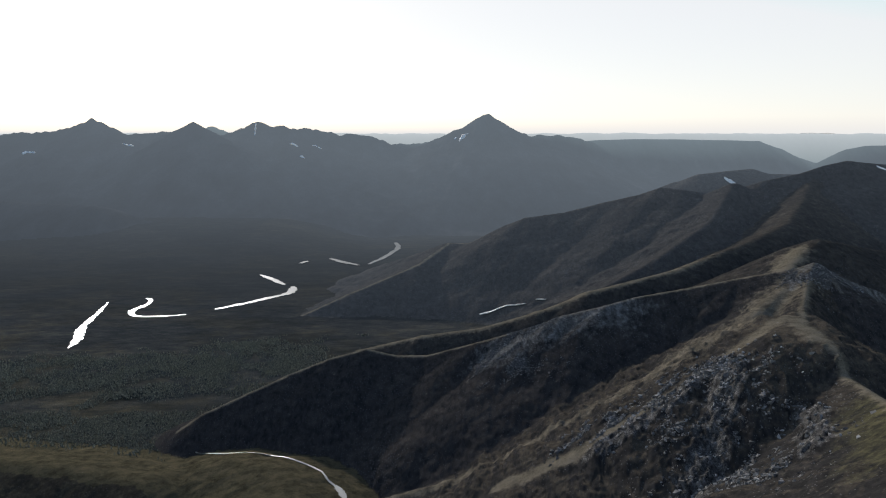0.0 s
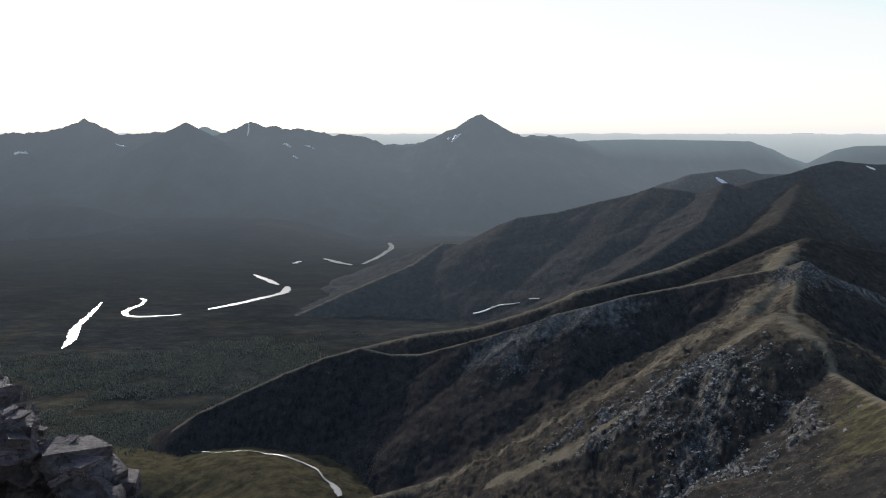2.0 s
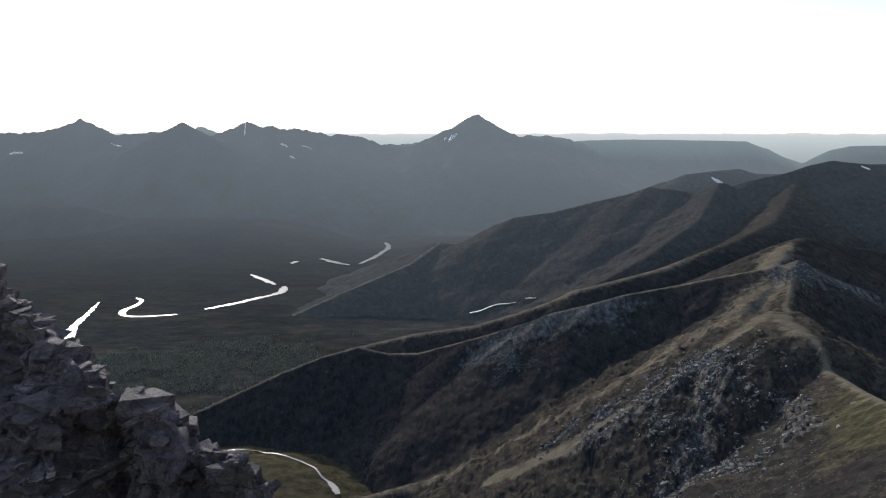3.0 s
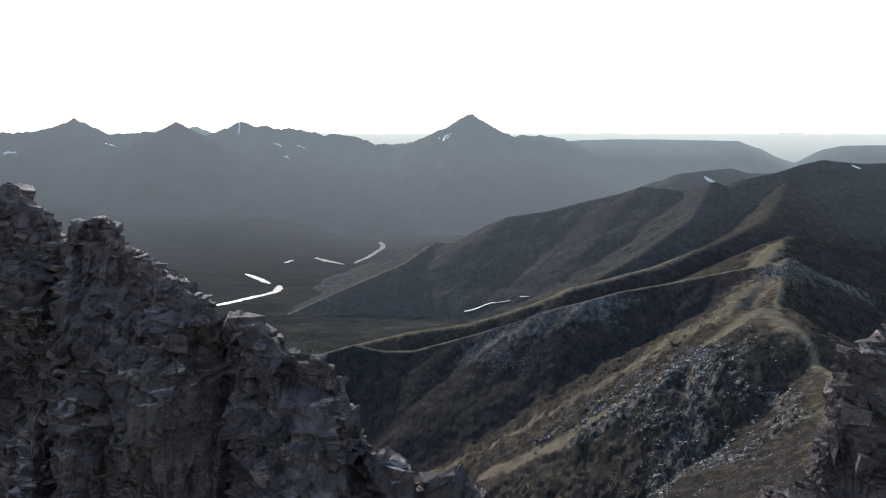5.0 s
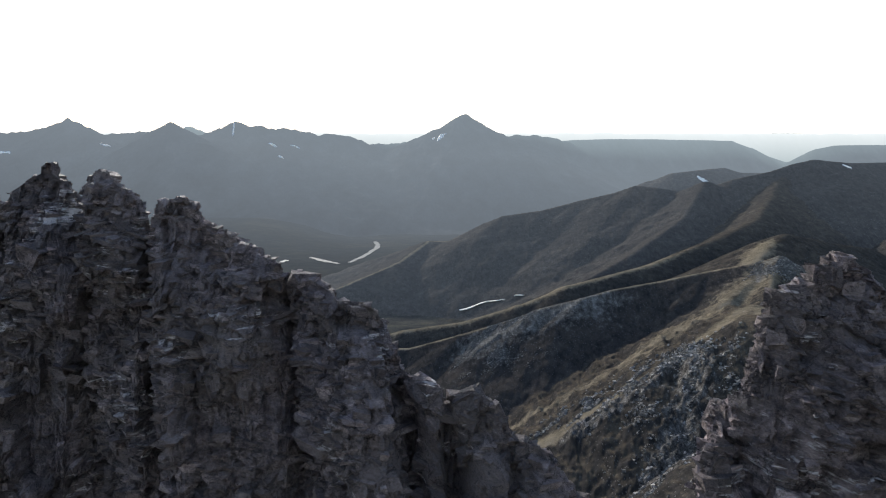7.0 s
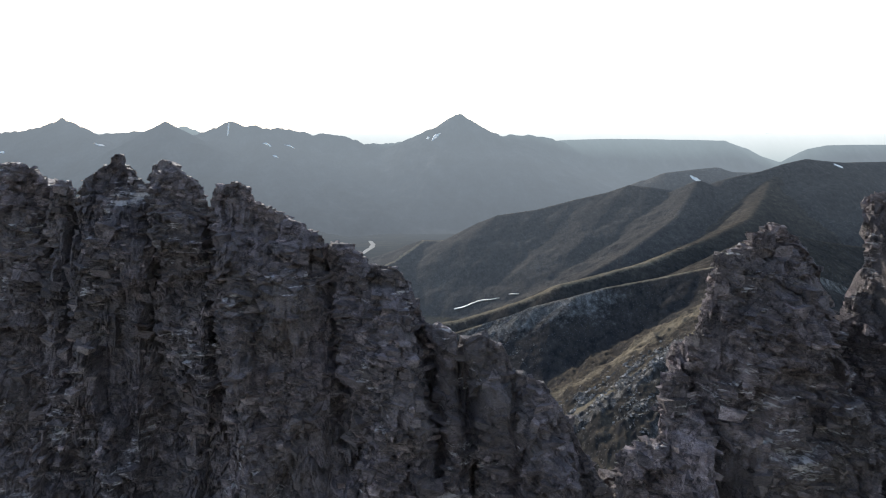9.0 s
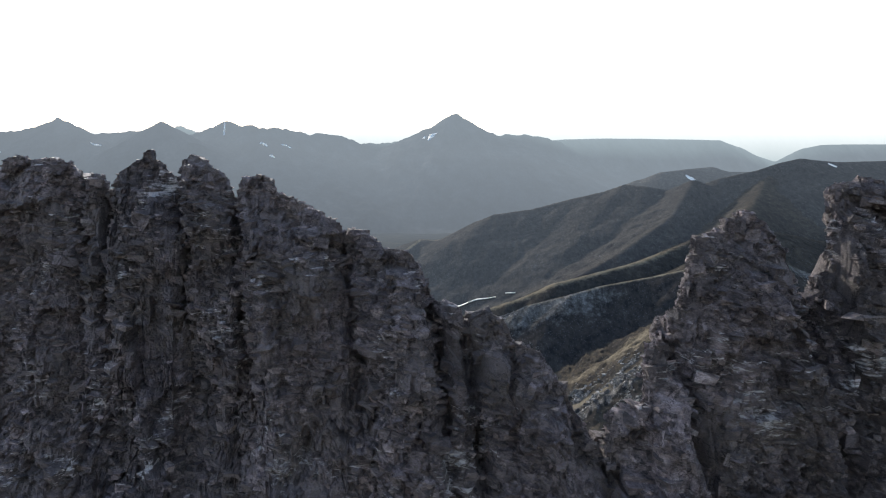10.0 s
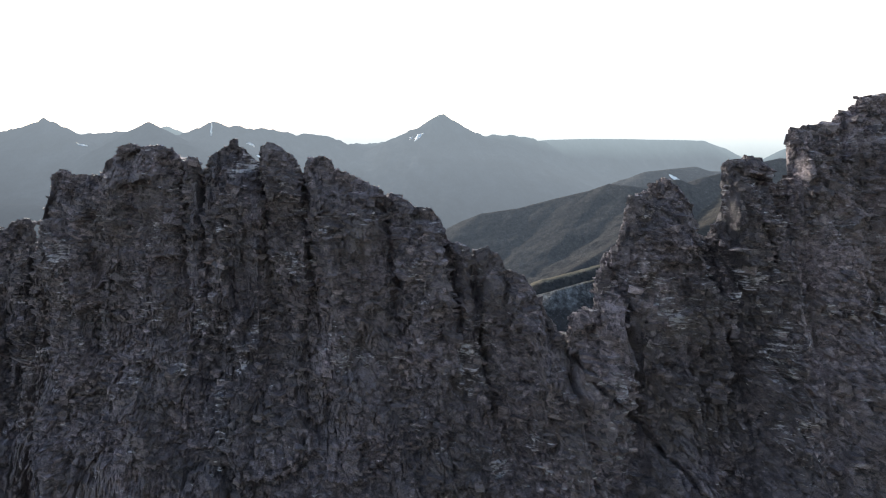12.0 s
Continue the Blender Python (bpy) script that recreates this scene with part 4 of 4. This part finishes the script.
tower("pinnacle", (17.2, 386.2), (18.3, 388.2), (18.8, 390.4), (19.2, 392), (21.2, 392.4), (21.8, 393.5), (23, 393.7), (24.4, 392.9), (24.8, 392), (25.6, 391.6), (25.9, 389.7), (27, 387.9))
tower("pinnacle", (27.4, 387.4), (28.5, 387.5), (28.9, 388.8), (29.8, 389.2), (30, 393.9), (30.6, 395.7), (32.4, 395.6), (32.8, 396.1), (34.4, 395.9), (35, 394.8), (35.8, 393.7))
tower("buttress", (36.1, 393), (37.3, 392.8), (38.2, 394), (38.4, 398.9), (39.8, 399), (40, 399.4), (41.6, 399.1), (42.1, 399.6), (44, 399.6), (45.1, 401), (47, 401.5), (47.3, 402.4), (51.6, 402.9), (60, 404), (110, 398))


def cells(px, py, pz, size, seed):
    """Nearest cell of a jittered lattice: its random numbers, the offset from its centre and the gap to the next cell."""
    x, y, z = px / size[0], py / size[1], pz / size[2]
    ix, iy, iz = np.floor(x), np.floor(y), np.floor(z)
    d1 = np.full(x.shape, 9.0)
    d2 = np.full(x.shape, 9.0)
    cx, cy, cz = np.zeros_like(x), np.zeros_like(x), np.zeros_like(x)
    for i in (-1, 0, 1):
        for j in (-1, 0, 1):
            for k in (-1, 0, 1):
                jx, jy, jz = ix + i, iy + j, iz + k
                ox = jx + 0.5 + 0.8 * (rnd(jx, jy, jz, seed) - 0.5) - x
                oy = jy + 0.5 + 0.8 * (rnd(jx, jy, jz, seed + 1) - 0.5) - y
                oz = jz + 0.5 + 0.8 * (rnd(jx, jy, jz, seed + 2) - 0.5) - z
                d = ox * ox + oy * oy + oz * oz
                near = d < d1
                d2 = np.where(near, d1, np.minimum(d2, d))
                cx, cy, cz = np.where(near, jx, cx), np.where(near, jy, cy), np.where(near, jz, cz)
                d1 = np.where(near, d, d1)
    return cx, cy, cz, np.sqrt(d2) - np.sqrt(d1)


def blocks(x, y, z, size, seed):
    cx, cy, cz, gap = cells(x, y, z, size, seed)
    a = rnd(cx, cy, cz, seed + 5) - 0.5
    tx = rnd(cx, cy, cz, seed + 6) - 0.5
    tz = rnd(cx, cy, cz, seed + 7) - 0.5
    fx = x / size[0] - cx - 0.5
    fz = z / size[2] - cz - 0.5
    return a + 0.5 * tx * fx + 0.5 * tz * fz, gap


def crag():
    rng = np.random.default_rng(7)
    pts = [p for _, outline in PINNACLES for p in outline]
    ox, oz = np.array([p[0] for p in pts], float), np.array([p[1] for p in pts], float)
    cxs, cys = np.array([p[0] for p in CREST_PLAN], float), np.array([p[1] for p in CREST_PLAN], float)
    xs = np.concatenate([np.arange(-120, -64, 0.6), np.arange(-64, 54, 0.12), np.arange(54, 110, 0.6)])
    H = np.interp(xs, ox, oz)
    # small steps of single blocks along the crest
    for w, a, sd in ((0.9, 0.22, 1), (0.45, 0.16, 2)):
        c = np.floor(xs / w + 0.3 * noise2(xs / 3, xs * 0, sd))
        H += a * (rnd(c, c * 0, c * 0, sd) - 0.5)
    yc = np.interp(xs, cxs, cys)
    for _ in range(30):
        yc[1:-1] = (yc[:-2] + yc[2:]) / 2
    yc = yc + 0.5 * fbm(xs / 4, xs * 0, 3, 9)
    thick = np.where(xs < 11.5, 1.2, 0.5) / (1 + np.where(xs < 11.5, 0.8, 0.9) * np.abs(np.gradient(np.interp(xs, ox, oz), xs)))
    depth = np.concatenate([np.linspace(0, 36, 320), np.geomspace(36.3, 75, 50)])
    D, X = np.meshgrid(depth, xs, indexing="ij")
    HH = np.broadcast_to(H, D.shape)
    Z = HH - D
    # level of the mean crest: ribs and gullies hang from it
    k = np.ones(56) / 56
    Hs = np.convolve(np.pad(H, 28, mode="edge"), k, mode="same")[28:-28]
    fall = np.maximum(Hs + 2 - Z, 0)
    lean = 0.8 + 0.16 * fall + 0.010 * np.maximum(fall - 5, 0) ** 2
    lean = np.where(fall > 30, 0.8 + 0.16 * 30 + 0.01 * 625 + (fall - 30) * 0.66, lean)
    tilt = X - 0.14 * D
    ribs = 2.0 * ridged(tilt / 10, D / 40, 2, 11) * smooth(0, 8, D) + 0.9 * fbm(tilt / 3.2, D / 7, 3, 14) * smooth(0, 3, D)
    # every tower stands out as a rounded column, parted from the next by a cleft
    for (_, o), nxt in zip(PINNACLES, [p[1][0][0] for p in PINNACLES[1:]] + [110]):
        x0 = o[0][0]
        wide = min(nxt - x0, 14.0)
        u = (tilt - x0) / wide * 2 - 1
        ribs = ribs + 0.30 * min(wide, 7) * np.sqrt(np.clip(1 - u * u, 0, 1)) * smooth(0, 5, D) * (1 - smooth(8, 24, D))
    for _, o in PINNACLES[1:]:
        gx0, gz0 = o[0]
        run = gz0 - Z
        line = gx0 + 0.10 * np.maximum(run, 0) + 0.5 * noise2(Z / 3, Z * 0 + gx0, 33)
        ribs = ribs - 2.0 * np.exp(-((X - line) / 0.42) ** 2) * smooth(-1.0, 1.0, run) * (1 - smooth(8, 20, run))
    # the long diagonal crack below the notch, and two lesser ones
    for cx0, cz0, lead, ln, dp in ((11.6, 377, 0.92, 15, 2.2), (-8, 378, -0.5, 16, 0.8), (30, 384, 0.35, 14, 0.8)):
        run = cz0 - Z
        line = cx0 + lead * np.maximum(run, 0) + 0.6 * noise2(Z / 1.7, Z * 0 + cx0, 35)
        ribs = ribs - dp * np.exp(-((X - line) / 0.34) ** 2) * smooth(-0.5, 0.5, run) * (1 - smooth(ln * 0.7, ln, run))
    Y = np.broadcast_to(yc, D.shape) - lean - ribs
    # beds dip gently; each bed stands out or back by its own amount
    bz = Z + 0.16 * X + 0.5 * fbm(X / 7, Z / 7, 2, 77)
    bands, X2 = 0.0, X.copy()
    wx = X + 0.35 * noise2(X / 2.2, Z / 2.2, 78) + 0.25 * D * 0.3
    for th, a, wide, sd in ((3.1, 1.2, 1.1, 501), (1.15, 0.62, 1.5, 502), (0.5, 0.26, 2.0, 503), (0.26, 0.06, 2.2, 504)):
        lift = th * 0.35 * noise2(wx / (th * 5), Z / (th * 9), sd + 3)
        c = np.floor((bz + lift) / th)
        shift = 7 * rnd(c, c * 0, c * 0, sd + 9)
        q = wx / (th * wide) + shift
        qi = np.floor(q)
        # joints are uneven: move each block's ends about
        qi = np.where(q - qi > 0.5 + 0.9 * (rnd(c, qi, c * 0, sd + 4) - 0.5), qi + 0.5, qi)
        o1 = rnd(c, qi * 2, c * 0, sd) - 0.5
        face = (rnd(c, qi * 2, c * 0, sd + 1) - 0.5) * 0.5 * ((q - qi) - 0.4) + (rnd(c, qi * 2, c * 0, sd + 2) - 0.5) * 0.6 * ((bz + lift) / th - c - 0.5)
        bands = bands + a * (o1 + face)
        X2 = X2 + 0.2 * a * o1
    b1, g1 = blocks(X, Y, bz, (4.2, 4.0, 5.0), 101)
    b2, g2 = blocks(X, Y, bz, (1.5, 1.6, 2.0), 131)
    edge = smooth(0.0, 0.8, D) * 0.65 + 0.35
    # lower down the face goes over into a mosaic of small angular blocks
    b3, g3 = blocks(X + 0.3 * noise2(X / 1.5, Z / 1.5, 161), Y, bz, (1.5, 1.4, 1.15), 162)
    low_face = smooth(9, 20, D + 3 * fbm(X / 9, Z / 9, 2, 165))
    out = ((1.7 * b1 + bands * (1 - 0.45 * low_face)) * edge - 0.45 * (1 - smooth(0.0, 0.05, g1)) * smooth(0.5, 3, D) * (0.4 + 0.9 * low_face)
           - 0.2 * (1 - smooth(0.0, 0.08, g2)) * smooth(0.3, 2, D) + 0.45 * b2 * smooth(0.3, 2, D)
           + low_face * (0.9 * b3 - 0.5 * (1 - smooth(0.0, 0.10, g3))))
    Y = Y - out
    F = np.stack([X2, Y, Z], -1)
    y0 = Y[0]
    # the top and the far side
    bd = np.concatenate([np.linspace(0.0, 1.0, 9)[1:], np.geomspace(1.1, 75, 40)])
    BD, BX = np.meshgrid(bd, xs, indexing="ij")
    back = np.clip(BD - 1.0, 0, None)
    BZ = np.broadcast_to(H, BD.shape) - back
    BY = np.broadcast_to(y0, BD.shape) + thick * np.minimum(BD, 1.0) + 0.16 * np.minimum(back, 14) + 0.5 * np.maximum(back - 14, 0) + 1.0 * fbm(BX / 4, BD / 4, 3, 51) * smooth(0, 2, BD)
    bb, _ = blocks(BX, BY, BZ, (0.9, 0.8, 0.6), 401)
    B = np.stack([BX + 0.3 * bb, BY + 1.0 * bb * smooth(0, 1, BD), BZ + 0.5 * bb * smooth(0, 0.6, BD) - 0.45 * np.minimum(BD, 1)], -1)
    G = np.concatenate([B[::-1], F], 0)
    nr, nc, _ = G.shape
    idx = np.arange(nr * nc).reshape(nr, nc)
    Q = np.stack([idx[:-1, :-1], idx[1:, :-1], idx[1:, 1:], idx[:-1, 1:]], -1)
    V = G.reshape(-1, 3)
    left = tagged(new("rock_crag"), "jagged dark crag of fractured rock with broken pinnacles", "rock")
    right = tagged(new("rock_crag"), "steep dark crag of bedded rock with stepped towers", "rock")
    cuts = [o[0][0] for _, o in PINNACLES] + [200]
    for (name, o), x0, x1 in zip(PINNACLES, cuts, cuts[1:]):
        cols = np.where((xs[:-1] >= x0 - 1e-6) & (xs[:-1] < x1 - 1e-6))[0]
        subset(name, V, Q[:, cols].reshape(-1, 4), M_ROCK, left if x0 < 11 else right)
    # blocks sitting in the face and along the top
    fx0, fx1 = np.searchsorted(xs, -63), np.searchsorted(xs, 53)
    slope = np.gradient(yc, xs)
    Hlow = np.min(np.stack([np.roll(H, k) for k in (-6, -4, -2, 0, 2, 4, 6)]), 0)

    def place(n, size, sink, upper):
        ci = rng.integers(fx0, fx1, n)
        rows = len(depth) - 50
        ri = (rows * rng.uniform(0, 1, n) ** upper).astype(int)
        p = F[ri, ci].copy()
        sc = np.exp(rng.normal(0, 0.32, n))[:, None]
        dims = np.array(size)[None] * sc * rng.uniform(0.7, 1.35, (n, 3))
        p[:, 1] += sink * dims[:, 1]
        top = Hlow[ci] + 0.12 - 0.45 * dims[:, 2]
        p[:, 2] = np.minimum(p[:, 2], top)
        rz = np.arctan(slope[ci]) + rng.normal(0, 0.14, n)
        turns = turn_matrices(rng.normal(0.05, 0.10, n), rng.normal(0.16, 0.07, n), rz)
        return p, dims, turns

    def place_top(n, size):
        """Loose blocks along the top of the crest, behind its front edge."""
        ci = rng.integers(fx0, fx1, n)
        ri = rng.integers(0, 12, n)
        p = B[ri, ci].copy()
        dims = np.array(size)[None] * np.exp(rng.normal(0, 0.35, n))[:, None] * rng.uniform(0.7, 1.35, (n, 3))
        p[:, 2] = np.minimum(p[:, 2] - 0.25 * dims[:, 2] - 0.12, Hlow[ci] - 0.25 * dims[:, 2])
        turns = turn_matrices(rng.normal(0.0, 0.2, n), rng.normal(0.16, 0.2, n), rng.uniform(0, 6.3, n))
        return p, dims, turns

    def place_beds(bed, length, chance, proud):
        """Courses of angular blocks: beds of uneven thickness dipping along the wall, broken into lengths that stand out unevenly."""
        out_p, out_d, out_t = [], [], []
        rows = len(depth) - 50
        zb = 352.0
        while zb < 414:
            th = bed * math.exp(rng.normal(0, 0.35))
            n = int(120 / length)
            ln = length * np.exp(rng.normal(0, 0.45, n))
            xa = -64 + np.concatenate([[0], np.cumsum(ln)[:-1]]) * 118 / ln.sum() * 1.0
            ln = ln * 118 / ln.sum()
            xc = xa + ln / 2
            zc = zb + th / 2 - 0.16 * xc + 0.35 * noise2(xc / 6, xc * 0 + zb, 611)
            ci = np.clip(np.searchsorted(xs, xc), fx0, fx1)
            half = np.maximum((ln / 2 / 0.12).astype(int), 1)
            roof = np.minimum(H[np.clip(ci - half, 0, len(H) - 1)], H[np.clip(ci + half, 0, len(H) - 1)])
            roof = np.minimum(roof, H[ci]) + 0.15
            dd = H[ci] - zc
            keep = (zc + th / 2 < roof) & (dd < 35.5) & (rng.uniform(0, 1, n) < chance * (1 - 0.6 * smooth(9, 18, dd)) * (1 + 1.7 * noise2(xc / 5, xc * 0 + zb / 5, 612)))
            ri = np.clip((dd / 36 * rows).astype(int), 0, rows - 1)
            p = F[ri, ci].copy()
            deep = np.maximum(rng.uniform(0.8, 1.5, n) * min(1.0, 1.6 * bed + 0.4), np.where(dd < 2.0, 0.5, 0))
            out_y = proud * np.exp(rng.normal(0, 0.6, n)) * np.where(dd < 1.5, 0.5, 1.0)
            p[:, 1] += deep / 2 - out_y
            p[:, 2] = zc
            dims = np.stack([ln * 0.97, deep, np.full(n, th) * 0.95], 1)
            a = np.clip(ci - 8, 0, len(xs) - 1)
            b = np.clip(ci + 8, 0, len(xs) - 1)
            rz = np.arctan((F[ri, b, 1] - F[ri, a, 1]) / np.maximum(xs[b] - xs[a], 0.1)) * 0.6 + rng.normal(0, 0.28, n)
            T = turn_matrices(rng.normal(0.08, 0.16, n), rng.normal(0.16, 0.11, n), rz)
            out_p.append(p[keep]), out_d.append(dims[keep]), out_t.append(T[keep])
            zb += th
        return np.concatenate(out_p), np.concatenate(out_d), np.concatenate(out_t)

    def place_steps(size, per_metre):
        """Broken blocks stacked up the steep sides of the towers, through the thickness of the crest."""
        rise = np.abs(np.diff(H))
        ci = np.repeat(np.arange(len(rise)), np.where(rise > 0.1, np.ceil(rise * per_metre), 0).astype(int))
        ci = ci[(ci > fx0) & (ci < fx1)]
        ci = ci[(xs[ci] > 11.5) | (rng.uniform(0, 1, len(ci)) < 0.4)]
        n = len(ci)
        z = H[ci] + (H[ci + 1] - H[ci]) * rng.uniform(0, 1, n)
        inward = np.sign(H[ci + 1] - H[ci])
        dims = np.array(size)[None] * np.exp(rng.normal(0, 0.4, n))[:, None] * rng.uniform(0.7, 1.3, (n, 3))
        p = np.stack([xs[ci] + inward * dims[:, 0] * np.where(xs[ci] > 11.5, 0.44, 0.5), y0[ci] + 0.1 + rng.uniform(0, 1, n) * (thick[ci] + np.where(xs[ci] > 11.5, 0.5, 0.1)), z - 0.4 * dims[:, 2]], 1)
        return p, dims, turn_matrices(rng.normal(0.0, 0.16, n), rng.normal(0.14, 0.14, n), rng.normal(0, 0.4, n))

    sets = [place(560, (0.8, 0.9, 0.45), 0.58, 1.0), place_beds(0.55, 0.95, 0.26, 0.16), place_beds(0.30, 0.60, 0.30, 0.15), place_beds(0.17, 0.36, 0.30, 0.12),
            place(1500, (0.32, 0.3, 0.15), 0.38, 0.9), place_steps((0.5, 0.5, 0.30), 10), place_steps((0.28, 0.3, 0.16), 18), place_top(900, (0.52, 0.5, 0.26)), place_top(1500, (0.32, 0.3, 0.17))]
    for crag_ob, side in ((left, -1), (right, 1)):
        P, Dm, T = [np.concatenate([st[a][(st[0][:, 0] > 11.5) == (side > 0)] for st in sets[1:]]) for a in range(3)]
        v, f = stones_mesh(P, Dm, T, rng)
        tagged(mesh_object("broken_rock", v, f, M_ROCK, crag_ob), kind="stuff")
    P, Dm, T = sets[0]
    shapes = []
    for a in range(14):
        v, f = stones_mesh(np.zeros((1, 3)), np.ones((1, 3)), np.eye(3)[None], rng, 0.42)
        me = bpy.data.meshes.new("rock_block")
        me.from_pydata(v.tolist(), [], f.tolist())
        me.materials.append(M_ROCK)
        shapes.append(me)
    big = np.argsort(-np.prod(Dm, 1))
    counts = {left: 0, right: 0}
    rest = []
    for q in big:
        home = left if P[q, 0] < 11.5 else right
        if counts[home] >= 290:
            rest.append(q)
            continue
        counts[home] += 1
        ob = new("rock_block", shapes[q % 14])
        ob.parent = home
        ob.matrix_basis = Matrix.Translation(P[q]) @ Matrix(T[q].tolist()).to_4x4() @ Matrix.Diagonal((*Dm[q], 1))
    if rest:
        v, f = stones_mesh(P[rest], Dm[rest], T[rest], rng)
        tagged(mesh_object("broken_rock", v, f, M_ROCK, left), kind="stuff")


crag()
